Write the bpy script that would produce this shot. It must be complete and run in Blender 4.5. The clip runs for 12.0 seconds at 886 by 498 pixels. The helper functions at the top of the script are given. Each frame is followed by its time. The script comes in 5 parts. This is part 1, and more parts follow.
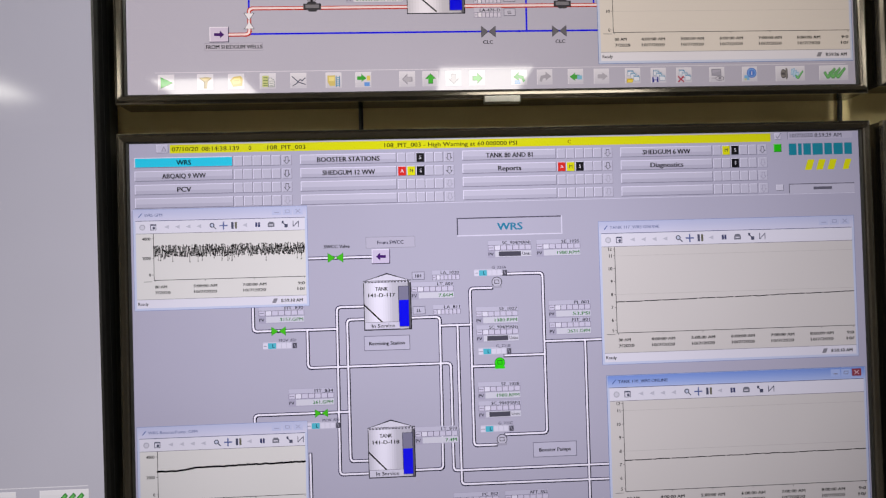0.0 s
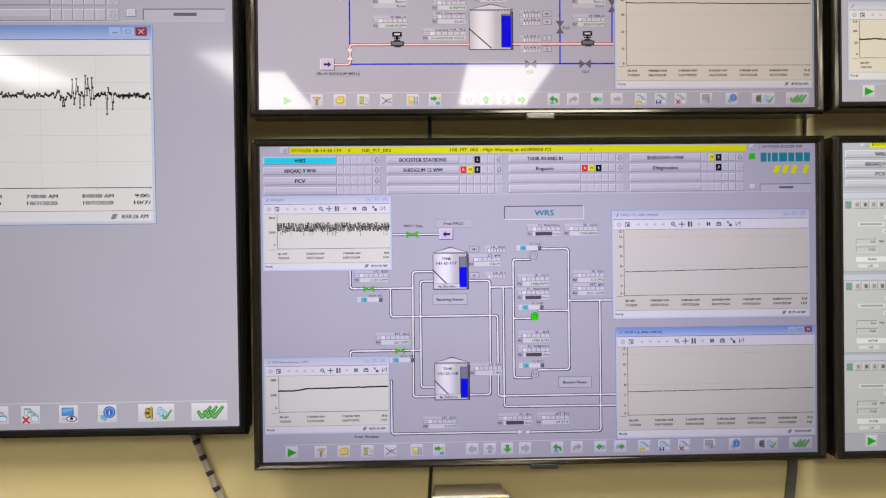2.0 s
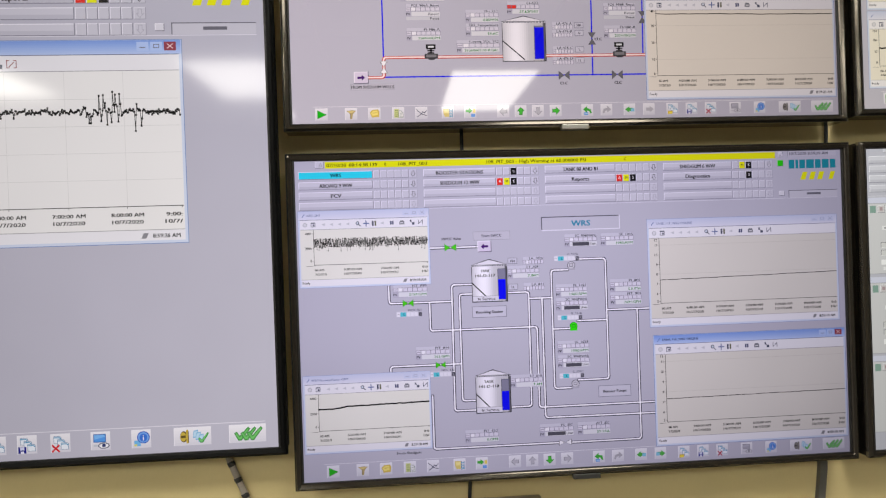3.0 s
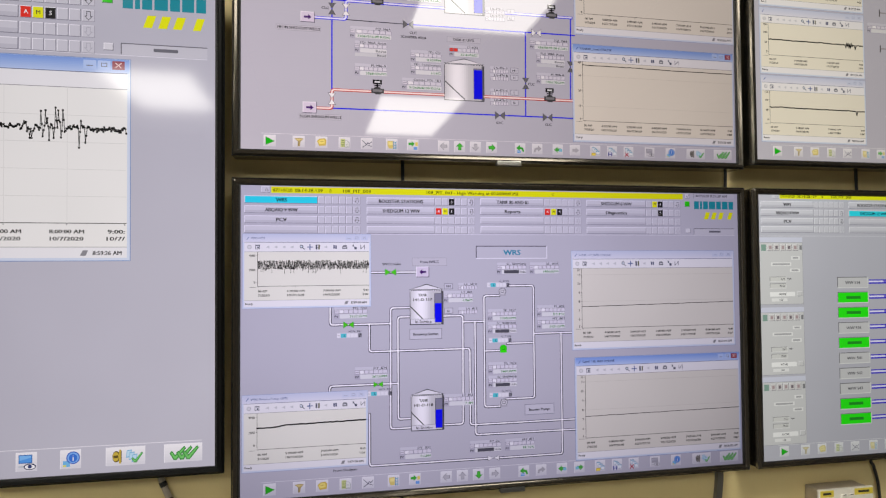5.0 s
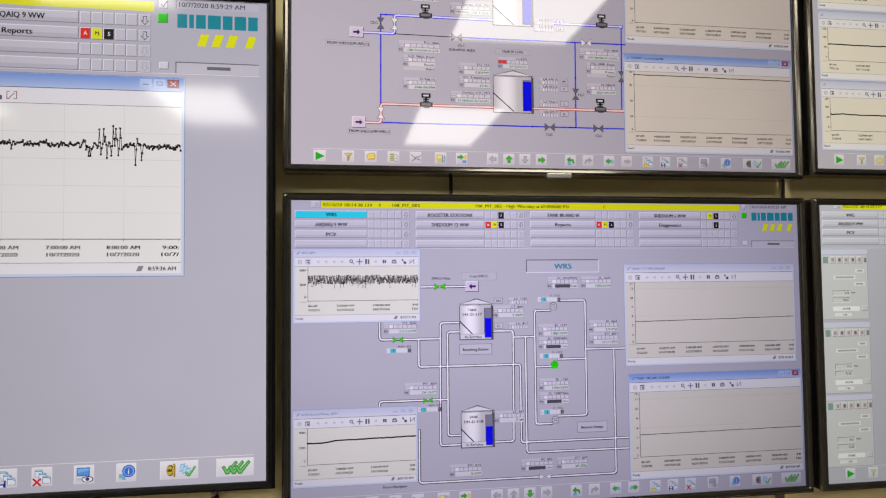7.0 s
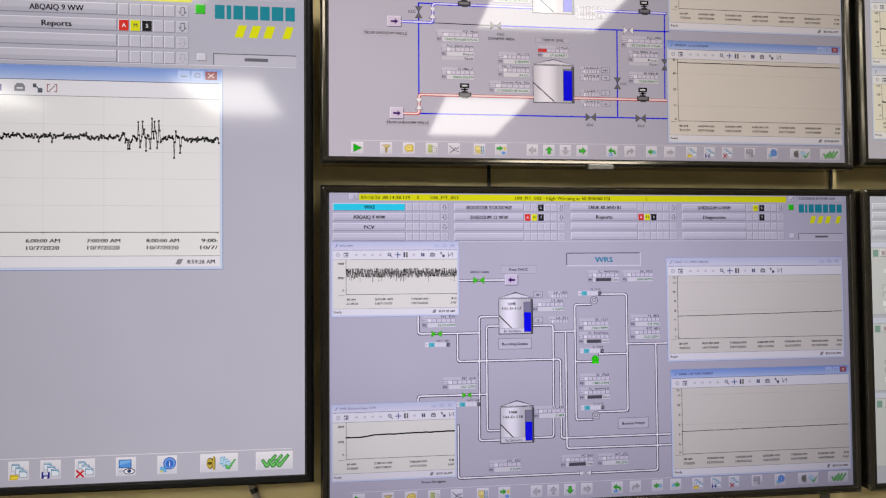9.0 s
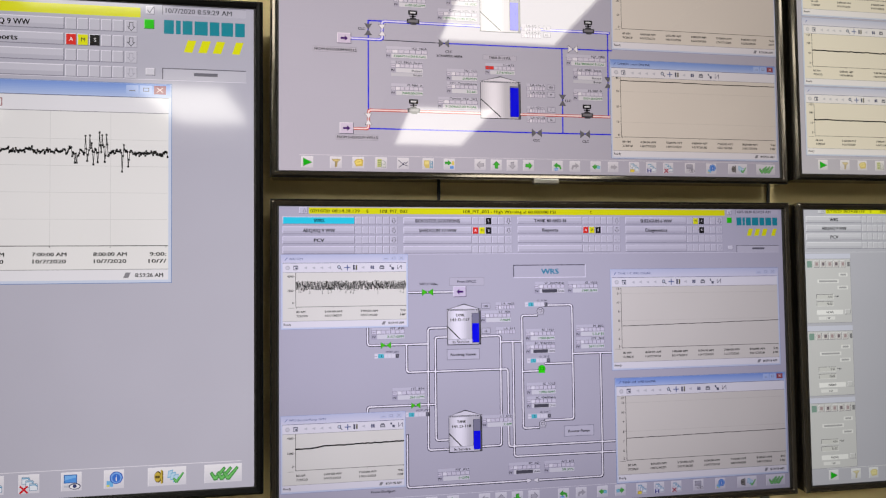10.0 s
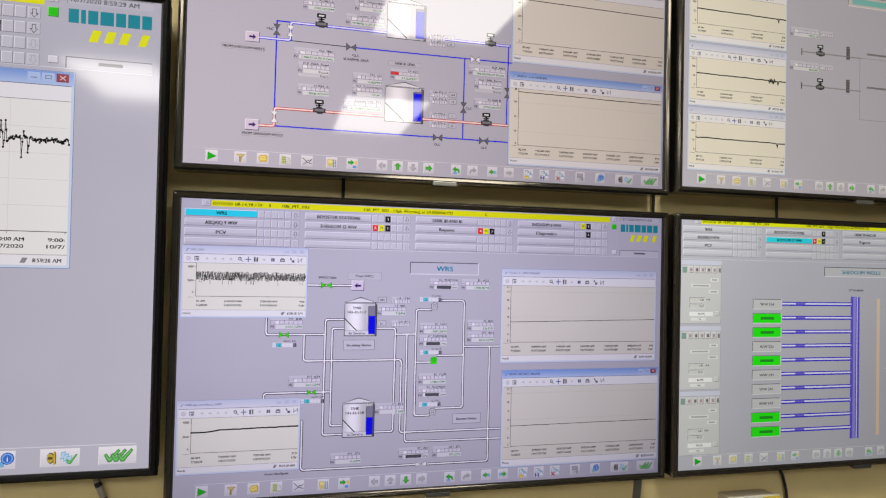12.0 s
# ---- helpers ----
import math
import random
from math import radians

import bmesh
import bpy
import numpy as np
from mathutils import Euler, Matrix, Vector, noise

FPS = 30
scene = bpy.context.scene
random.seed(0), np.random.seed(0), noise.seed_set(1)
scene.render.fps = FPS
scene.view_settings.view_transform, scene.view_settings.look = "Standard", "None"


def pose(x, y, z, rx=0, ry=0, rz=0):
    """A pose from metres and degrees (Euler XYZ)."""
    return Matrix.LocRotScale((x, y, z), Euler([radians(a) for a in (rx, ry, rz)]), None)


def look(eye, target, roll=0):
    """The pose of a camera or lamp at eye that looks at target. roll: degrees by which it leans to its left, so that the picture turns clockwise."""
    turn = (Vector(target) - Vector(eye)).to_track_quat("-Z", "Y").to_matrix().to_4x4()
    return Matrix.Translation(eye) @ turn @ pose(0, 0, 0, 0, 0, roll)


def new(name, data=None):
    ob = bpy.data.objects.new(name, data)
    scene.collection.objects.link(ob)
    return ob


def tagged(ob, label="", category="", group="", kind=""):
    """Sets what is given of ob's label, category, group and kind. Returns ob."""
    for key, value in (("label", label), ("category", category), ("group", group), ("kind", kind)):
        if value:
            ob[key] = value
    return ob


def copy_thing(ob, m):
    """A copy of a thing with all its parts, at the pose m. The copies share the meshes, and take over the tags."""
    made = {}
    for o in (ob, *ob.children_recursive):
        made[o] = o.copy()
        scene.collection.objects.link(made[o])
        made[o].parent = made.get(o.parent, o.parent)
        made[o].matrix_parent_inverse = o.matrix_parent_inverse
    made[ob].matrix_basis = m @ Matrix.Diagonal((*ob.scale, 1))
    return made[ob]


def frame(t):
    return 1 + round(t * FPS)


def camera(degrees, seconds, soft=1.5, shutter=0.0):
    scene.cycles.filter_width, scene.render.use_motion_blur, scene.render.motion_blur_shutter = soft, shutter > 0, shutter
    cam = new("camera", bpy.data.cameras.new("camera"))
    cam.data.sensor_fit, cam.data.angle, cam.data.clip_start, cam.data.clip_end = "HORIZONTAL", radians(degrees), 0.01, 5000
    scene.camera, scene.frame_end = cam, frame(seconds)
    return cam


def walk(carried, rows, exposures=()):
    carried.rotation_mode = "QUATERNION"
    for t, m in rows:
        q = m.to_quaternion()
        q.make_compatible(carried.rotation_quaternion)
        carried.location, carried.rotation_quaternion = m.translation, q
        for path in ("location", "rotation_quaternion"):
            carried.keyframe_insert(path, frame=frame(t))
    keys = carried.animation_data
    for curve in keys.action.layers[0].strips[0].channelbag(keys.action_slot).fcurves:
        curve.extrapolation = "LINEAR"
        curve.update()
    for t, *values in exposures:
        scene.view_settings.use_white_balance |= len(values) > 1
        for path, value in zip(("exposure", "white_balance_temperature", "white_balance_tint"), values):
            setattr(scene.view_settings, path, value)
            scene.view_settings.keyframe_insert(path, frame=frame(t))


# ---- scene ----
cam = camera(68.7, 12.0, soft=1.2)
PATH = [
    (0, (-0.015, -0.026, 1.445), (0.08, 1.971, 1.478), -1.6),
    (0.5, (0.019, -0.115, 1.46), (0.075, 1.884, 1.44), -1.2),
    (1, (-0.003, -0.241, 1.444), (-0.047, 1.757, 1.395), -0.9),
    (1.5, (-0.04, -0.317, 1.433), (-0.071, 1.681, 1.348), -0.7),
    (2, (-0.099, -0.321, 1.429), (-0.045, 1.678, 1.421), -0.6),
    (2.5, (-0.18, -0.311, 1.438), (-0.026, 1.683, 1.438), -2.0),
    (2.7, (-0.201, -0.308, 1.442), (-0.057, 1.686, 1.445), -1.9),
    (4.3, (-0.327, -0.317, 1.47), (0.038, 1.649, 1.456), -0.7),
    (4.5, (-0.341, -0.321, 1.471), (0.079, 1.634, 1.452), -0.5),
    (5, (-0.279, -0.371, 1.458), (0.124, 1.587, 1.519), -0.4),
    (5.5, (-0.259, -0.387, 1.469), (0.105, 1.579, 1.521), 0.2),
    (6, (-0.281, -0.37, 1.475), (0.064, 1.599, 1.541), -0.2),
    (6.5, (-0.294, -0.358, 1.47), (0.016, 1.615, 1.56), -0.4),
    (8.3, (-0.328, -0.338, 1.468), (-0.051, 1.641, 1.543), -0.6),
    (8.5, (-0.33, -0.334, 1.475), (-0.079, 1.649, 1.535), -0.4),
    (9, (-0.338, -0.33, 1.475), (-0.102, 1.655, 1.535), -0.4),
    (9.5, (-0.339, -0.338, 1.48), (-0.096, 1.646, 1.536), -0.2),
    (10, (-0.296, -0.36, 1.484), (0.024, 1.613, 1.566), -0.6),
    (10.5, (-0.255, -0.381, 1.492), (0.117, 1.581, 1.598), -0.5),
    (11, (-0.216, -0.418, 1.485), (0.138, 1.547, 1.605), -0.8),
    (11.5, (-0.214, -0.439, 1.48), (0.167, 1.523, 1.56), 0.2),
    (12, (-0.216, -0.449, 1.503), (0.269, 1.491, 1.546), 1.3),
]
walk(cam, [(t, look(eye, target, roll)) for t, eye, target, roll in PATH], [(0, -0.02), (2.7, 0.0), (5, -0.03), (8.3, -0.08), (10, -0.07), (12, -0.04)])

# ---- world and light: fluorescent panels in the ceiling are the only lamps ----
world = bpy.data.worlds.new("world")
scene.world = world
world.use_nodes = True
world.node_tree.nodes["Background"].inputs[0].default_value = (0.02, 0.02, 0.02, 1)
world.node_tree.nodes["Background"].inputs[1].default_value = 0.2
PANEL_GLOW = 15.0
SCREEN_GLOW = 1.17
FILM = 0.03

# room, in metres
WALL_Y = 0.980
CEIL = 2.6
X0, X1, Y0 = -4.2, 3.0, -4.8
SCREEN_Y = 0.897


# ---- materials ----
def lin(c):
    c = c / 255
    return c / 12.92 if c <= 0.04045 else ((c + 0.055) / 1.055) ** 2.4


def rgb(c):
    return tuple(lin(v) for v in c) + (1,)


def mix_colour(nt, fac, a, b):
    n = nt.nodes.new("ShaderNodeMix")
    n.data_type = "RGBA"
    nt.links.new(fac, n.inputs[0])
    for socket, v in ((n.inputs[6], a), (n.inputs[7], b)):
        if isinstance(v, tuple):
            socket.default_value = v
        else:
            nt.links.new(v, socket)
    return n.outputs[2]


def noise_fac(nt, scale, detail=4, rough=0.6, coords=None):
    g = coords or nt.nodes.new("ShaderNodeNewGeometry").outputs["Position"]
    n = nt.nodes.new("ShaderNodeTexNoise")
    n.inputs["Scale"].default_value = scale
    n.inputs["Detail"].default_value = detail
    n.inputs["Roughness"].default_value = rough
    nt.links.new(g, n.inputs["Vector"])
    return n.outputs["Fac"]


def surface(name, a, b, rough=0.5, metal=0.0, scale=8.0, fine=300.0, bump=0.0, rough_var=0.1, spec=0.5, speck=0.1):
    """Two-tone surface: patches of tone at one scale, grain and relief at a finer one."""
    m = bpy.data.materials.new(name)
    m.use_nodes = True
    nt = m.node_tree
    p = nt.nodes["Principled BSDF"]
    big = noise_fac(nt, scale)
    small = noise_fac(nt, fine, 3)
    tone = mix_colour(nt, big, (*a, 1), (*b, 1))
    grain = mix_colour(nt, small, (*[1 - speck] * 3, 1), (*[1 + speck] * 3, 1))
    mul = nt.nodes.new("ShaderNodeMix")
    mul.data_type, mul.blend_type = "RGBA", "MULTIPLY"
    mul.inputs[0].default_value = 1
    nt.links.new(tone, mul.inputs[6])
    nt.links.new(grain, mul.inputs[7])
    nt.links.new(mul.outputs[2], p.inputs["Base Color"])
    r = nt.nodes.new("ShaderNodeMapRange")
    r.inputs[3].default_value, r.inputs[4].default_value = max(rough - rough_var, 0.02), rough + rough_var
    nt.links.new(big, r.inputs[0])
    nt.links.new(r.outputs[0], p.inputs["Roughness"])
    p.inputs["Metallic"].default_value = metal
    p.inputs["Specular IOR Level"].default_value = spec
    if bump:
        bn = nt.nodes.new("ShaderNodeBump")
        bn.inputs["Strength"].default_value = bump
        bn.inputs["Distance"].default_value = 0.002
        nt.links.new(small, bn.inputs["Height"])
        nt.links.new(bn.outputs[0], p.inputs["Normal"])
    return m


PAINT = surface("cream_wall_paint", (0.79, 0.645, 0.32), (0.84, 0.70, 0.36), 0.5, 0, 3, 220, 0.08, speck=0.025)
# unseen walls: grey picked to keep screen reflections and bounced light low
UNSEEN_GREY = surface("unseen_wall_grey", (0.20, 0.19, 0.17), (0.25, 0.24, 0.21), 0.6, 0, 3, 220, 0.15)
CEILING = surface("ceiling_tile", (0.72, 0.70, 0.64), (0.78, 0.76, 0.70), 0.8, 0, 6, 150, 0.3)
# unseen floor, toned paler so it bounces fill light up the wall
CARPET = surface("beige_grey_carpet", (0.16, 0.15, 0.135), (0.20, 0.19, 0.17), 0.95, 0, 5, 400, 0.6)
GLOSS_BLACK = surface("glossy_black_plastic", (0.005, 0.005, 0.005), (0.008, 0.008, 0.008), 0.3, 0, 14, 500, 0, 0.05, 0.04)
CHROME = surface("dark_chrome", (0.34, 0.31, 0.27), (0.42, 0.39, 0.34), 0.2, 0.9, 30, 600, 0, 0.05)
SILVER = surface("worn_silver_trim", (0.075, 0.068, 0.06), (0.12, 0.108, 0.094), 0.24, 0.85, 30, 600, 0, 0.06)
MATT_BLACK = surface("matt_black_plastic", (0.008, 0.008, 0.008), (0.014, 0.014, 0.014), 0.5, 0, 20, 400, 0.1)
DARK_METAL = surface("brown_gunmetal_bezel", (0.062, 0.054, 0.044), (0.085, 0.075, 0.062), 0.15, 0.85, 20, 600, 0.02, 0.06, 0.4)
BADGE = surface("satin_badge", (0.22, 0.21, 0.19), (0.30, 0.29, 0.27), 0.35, 0.7, 60, 700)
BADGE_DARK = surface("dark_badge", (0.05, 0.05, 0.05), (0.08, 0.08, 0.075), 0.35, 0.4, 60, 700)
BRACKET = surface("grey_steel_bracket", (0.16, 0.16, 0.16), (0.22, 0.22, 0.22), 0.45, 0.7, 12, 300)
WHITE_PLASTIC = surface("white_plastic", (0.72, 0.69, 0.62), (0.78, 0.75, 0.68), 0.35, 0, 20, 500, 0.03)
CREAM_PLASTIC = surface("aged_cream_plastic", (0.62, 0.50, 0.28), (0.70, 0.57, 0.33), 0.3, 0, 20, 500, 0.03)
GREY_BOX = surface("grey_steel_cover", (0.20, 0.19, 0.165), (0.25, 0.24, 0.21), 0.4, 0.2, 25, 500, 0.05)
GREY_BOX_DARK = surface("grey_conduit", (0.12, 0.115, 0.105), (0.17, 0.165, 0.15), 0.45, 0, 25, 500, 0.05)
RUBBER = surface("black_rubber", (0.012, 0.012, 0.012), (0.02, 0.02, 0.02), 0.45, 0, 30, 400, 0.05)
CABLE_GREY = surface("grey_cable_sleeve", (0.34, 0.30, 0.25), (0.42, 0.37, 0.31), 0.5, 0, 30, 300, 0.1)
# box plastic darkened by colour for the shade below the monitor
BOX_SHADED = surface("shaded_box_plastic", (0.40, 0.34, 0.25), (0.48, 0.41, 0.31), 0.5, 0, 20, 500, 0.05)
YELLOW_TAPE = surface("yellow_label_tape", (0.72, 0.58, 0.06), (0.78, 0.64, 0.08), 0.4, 0, 40, 500)
INK = surface("black_ink", (0.02, 0.02, 0.02), (0.03, 0.03, 0.03), 0.5)
STEEL = surface("screw_steel", (0.5, 0.5, 0.5), (0.6, 0.6, 0.6), 0.3, 0.9)
LAMP_FRAME = surface("white_lamp_frame", (0.75, 0.75, 0.73), (0.8, 0.8, 0.78), 0.4, 0.1)
DIFFUSER = bpy.data.materials.new("lamp_diffuser")
DIFFUSER.use_nodes = True
DIFFUSER.node_tree.nodes["Principled BSDF"].inputs["Emission Color"].default_value = (1, 0.965, 0.88, 1)
DIFFUSER.node_tree.nodes["Principled BSDF"].inputs["Emission Strength"].default_value = PANEL_GLOW

# light given off by the displays: hue and level matched for each, gloss of its front
DISPLAY = {
    "lower": ((0.80, 0.745, 0.88), 0.09),
    "upper": ((0.91, 0.81, 0.815), 0.045),
    "wide": ((0.88, 0.83, 0.855), 0.085),
    "side": ((1.08, 1.075, 1.01), 0.09),
    "corner": ((1.14, 1.05, 0.955), 0.07),
}
# view-angle dimming painted into the emission: dome centre and scale, slope and offset
VIEW_DOME = {"lower": ((0.0, 0, 1.50), (1.08, 0, 1.55))}
VIEW_SLOPE = {"upper": ((-0.85, 0, 0.15), -0.10), "side": ((-0.1, 0, 1.2), 1.15)}
glows = {}


def glow(display, c):
    """A colour shown on a display: light from behind a smooth front, uneven by noise and painted view-angle falloff."""
    if (display, c) in glows:
        return glows[display, c]
    tint, rough = DISPLAY[display]
    m = bpy.data.materials.new("display_light")
    m.use_nodes = True
    nt = m.node_tree
    p = nt.nodes["Principled BSDF"]
    p.inputs["Base Color"].default_value = (0.012, 0.012, 0.014, 1)
    p.inputs["Roughness"].default_value = 0.6
    p.inputs["Specular IOR Level"].default_value = 0.0
    # the front: a smooth polarising film, which swallows more of the light that leaves it at a slant
    p.inputs["Coat Weight"].default_value = 1.0
    p.inputs["Coat Roughness"].default_value = rough
    p.inputs["Coat IOR"].default_value = 1.47
    p.inputs["Coat Tint"].default_value = (FILM, FILM, FILM, 1)
    base = [lin(v) for v in c]
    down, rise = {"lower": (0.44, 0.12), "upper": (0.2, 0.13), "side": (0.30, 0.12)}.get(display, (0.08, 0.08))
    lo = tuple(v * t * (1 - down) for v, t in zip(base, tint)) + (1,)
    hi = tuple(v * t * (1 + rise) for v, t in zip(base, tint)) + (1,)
    fac = noise_fac(nt, 3.0, 2)
    if display in VIEW_SLOPE:
        # level slopes across the panel, standing in for dimming at slanted views
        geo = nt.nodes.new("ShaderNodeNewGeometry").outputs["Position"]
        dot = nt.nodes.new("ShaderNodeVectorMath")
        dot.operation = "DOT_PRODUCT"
        dot.inputs[1].default_value = VIEW_SLOPE[display][0]
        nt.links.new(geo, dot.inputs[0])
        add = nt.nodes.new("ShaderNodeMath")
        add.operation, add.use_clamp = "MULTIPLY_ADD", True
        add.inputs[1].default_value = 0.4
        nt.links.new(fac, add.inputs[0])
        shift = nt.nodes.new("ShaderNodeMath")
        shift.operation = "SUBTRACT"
        shift.inputs[1].default_value = VIEW_SLOPE[display][1]
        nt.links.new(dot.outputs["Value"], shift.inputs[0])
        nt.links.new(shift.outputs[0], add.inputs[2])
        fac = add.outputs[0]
    if display in VIEW_DOME:
        # level falls from off the middle to the edges: slant-view dimming, painted in
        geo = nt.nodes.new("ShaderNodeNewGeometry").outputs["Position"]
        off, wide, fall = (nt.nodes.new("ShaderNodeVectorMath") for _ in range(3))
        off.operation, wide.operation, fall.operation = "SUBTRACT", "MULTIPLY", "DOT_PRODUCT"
        off.inputs[1].default_value, wide.inputs[1].default_value = VIEW_DOME[display]
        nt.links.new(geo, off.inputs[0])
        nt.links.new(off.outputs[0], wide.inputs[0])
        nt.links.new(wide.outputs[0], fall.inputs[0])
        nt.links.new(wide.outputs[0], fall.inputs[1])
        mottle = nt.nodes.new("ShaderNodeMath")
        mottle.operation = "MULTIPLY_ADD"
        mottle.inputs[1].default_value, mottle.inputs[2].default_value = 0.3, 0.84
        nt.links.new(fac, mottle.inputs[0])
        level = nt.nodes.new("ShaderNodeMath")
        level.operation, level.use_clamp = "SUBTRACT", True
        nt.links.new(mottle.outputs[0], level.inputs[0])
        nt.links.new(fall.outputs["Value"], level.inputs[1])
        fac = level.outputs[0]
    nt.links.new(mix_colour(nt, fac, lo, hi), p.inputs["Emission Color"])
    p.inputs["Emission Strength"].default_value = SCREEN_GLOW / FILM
    glows[display, c] = m
    return m


# ---- mesh helpers ----
def mesh_ob(name, verts, faces, mats, idx=None, parent=None, smooth=False):
    me = bpy.data.meshes.new(name)
    me.from_pydata(verts, [], faces)
    for m in mats:
        me.materials.append(m)
    if idx:
        me.polygons.foreach_set("material_index", idx)
    if smooth:
        me.polygons.foreach_set("use_smooth", [True] * len(faces))
    me.update()
    ob = new(name, me)
    if parent:
        ob.parent = parent
    return ob


def part(name, bm, material, parent, label=""):
    bmesh.ops.recalc_face_normals(bm, faces=bm.faces)
    me = bpy.data.meshes.new(name)
    bm.to_mesh(me)
    bm.free()
    me.materials.append(material)
    ob = new(name, me)
    ob.parent = parent
    return tagged(ob, label)


def box_bm(x0, x1, y0, y1, z0, z1, bevel=0.0, segments=2):
    bm = bmesh.new()
    bmesh.ops.create_cube(bm, size=1)
    for v in bm.verts:
        v.co = ((x0 + x1) / 2 + v.co.x * (x1 - x0), (y0 + y1) / 2 + v.co.y * (y1 - y0), (z0 + z1) / 2 + v.co.z * (z1 - z0))
    if bevel:
        bmesh.ops.bevel(bm, geom=bm.edges[:], offset=bevel, segments=segments, affect="EDGES", profile=0.5)
    return bm


def rings_bm(w, h, profile, closed=False, cap=False):
    """Rectangles w x h, inset and set back as the profile tells, joined one to the next."""
    bm = bmesh.new()
    loops = []
    for inset, y in profile:
        a, b = w / 2 - inset, h / 2 - inset
        loops.append([bm.verts.new(p) for p in ((-a, y, -b), (a, y, -b), (a, y, b), (-a, y, b))])
    pairs = list(zip(loops, loops[1:])) + ([(loops[-1], loops[0])] if closed else [])
    for l0, l1 in pairs:
        for i in range(4):
            j = (i + 1) % 4
            bm.faces.new((l0[i], l0[j], l1[j], l1[i]))
    if cap:
        bm.faces.new(loops[0])
        bm.faces.new(loops[-1])
    return bm


def mitred_bm(w, h, profile):
    """A picture-frame moulding: rings inset and set back, each with a small facet across its four mitres."""
    bm = bmesh.new()
    loops = []
    for inset, y, cut in profile:
        a, b, c = w / 2 - inset, h / 2 - inset, max(cut, 0.00005)
        pts = ((-a + c, -b), (a - c, -b), (a, -b + c), (a, b - c), (a - c, b), (-a + c, b), (-a, b - c), (-a, -b + c))
        loops.append([bm.verts.new((x, y, z)) for x, z in pts])
    for l0, l1 in zip(loops, loops[1:]):
        for i in range(8):
            j = (i + 1) % 8
            bm.faces.new((l0[i], l0[j], l1[j], l1[i]))
    return bm


def tube_bm(points, radius, sides=10):
    bm = bmesh.new()
    rings = []
    pts = [Vector(p) for p in points]
    for i, p in enumerate(pts):
        d = (pts[min(i + 1, len(pts) - 1)] - pts[max(i - 1, 0)]).normalized()
        a = d.cross(Vector((0, 1, 0)))
        a = a.normalized() if a.length > 1e-4 else Vector((1, 0, 0))
        b = d.cross(a).normalized()
        rings.append([bm.verts.new(p + radius * (a * math.cos(k * math.tau / sides) + b * math.sin(k * math.tau / sides))) for k in range(sides)])
    for r0, r1 in zip(rings, rings[1:]):
        for k in range(sides):
            f = bm.faces.new((r0[k], r0[(k + 1) % sides], r1[(k + 1) % sides], r1[k]))
            f.smooth = True
    bm.faces.new(rings[0])
    bm.faces.new(rings[-1])
    return bm


def bend(points, steps=8):
    """A smooth line through a few points."""
    pts = [Vector(p) for p in points]
    out = []
    for i in range(len(pts) - 1):
        p0, p1, p2, p3 = pts[max(i - 1, 0)], pts[i], pts[i + 1], pts[min(i + 2, len(pts) - 1)]
        for s in range(steps):
            t = s / steps
            out.append(0.5 * ((2 * p1) + (p2 - p0) * t + (2 * p0 - 5 * p1 + 4 * p2 - p3) * t * t + (3 * p1 - p0 - 3 * p2 + p3) * t ** 3))
    return out + [pts[-1]]


text_cache = {}


def text_shape(s):
    """Outline of a line of writing at size 1, from the built-in font: points, faces, width."""
    if s not in text_cache:
        cu = bpy.data.curves.new("writing", "FONT")
        cu.body = s
        cu.resolution_u = 2
        ob = bpy.data.objects.new("writing", cu)
        me = ob.to_mesh()
        vs = [(v.co.x, v.co.y) for v in me.vertices]
        fs = [tuple(p.vertices) for p in me.polygons]
        ob.to_mesh_clear()
        bpy.data.objects.remove(ob)
        bpy.data.curves.remove(cu)
        x0, x1 = min((v[0] for v in vs), default=0), max((v[0] for v in vs), default=1)
        text_cache[s] = ([(x - x0, y) for x, y in vs], fs, x1 - x0)
    return text_cache[s]


def writing_ob(name, s, x, y, z, size, width, material, parent):
    vs, fs, w = text_shape(s)
    k = width / w
    return mesh_ob(name, [(x + (vx - w / 2) * k, y, z + (vy - 0.35) * size) for vx, vy in vs], fs, [material], parent=parent)


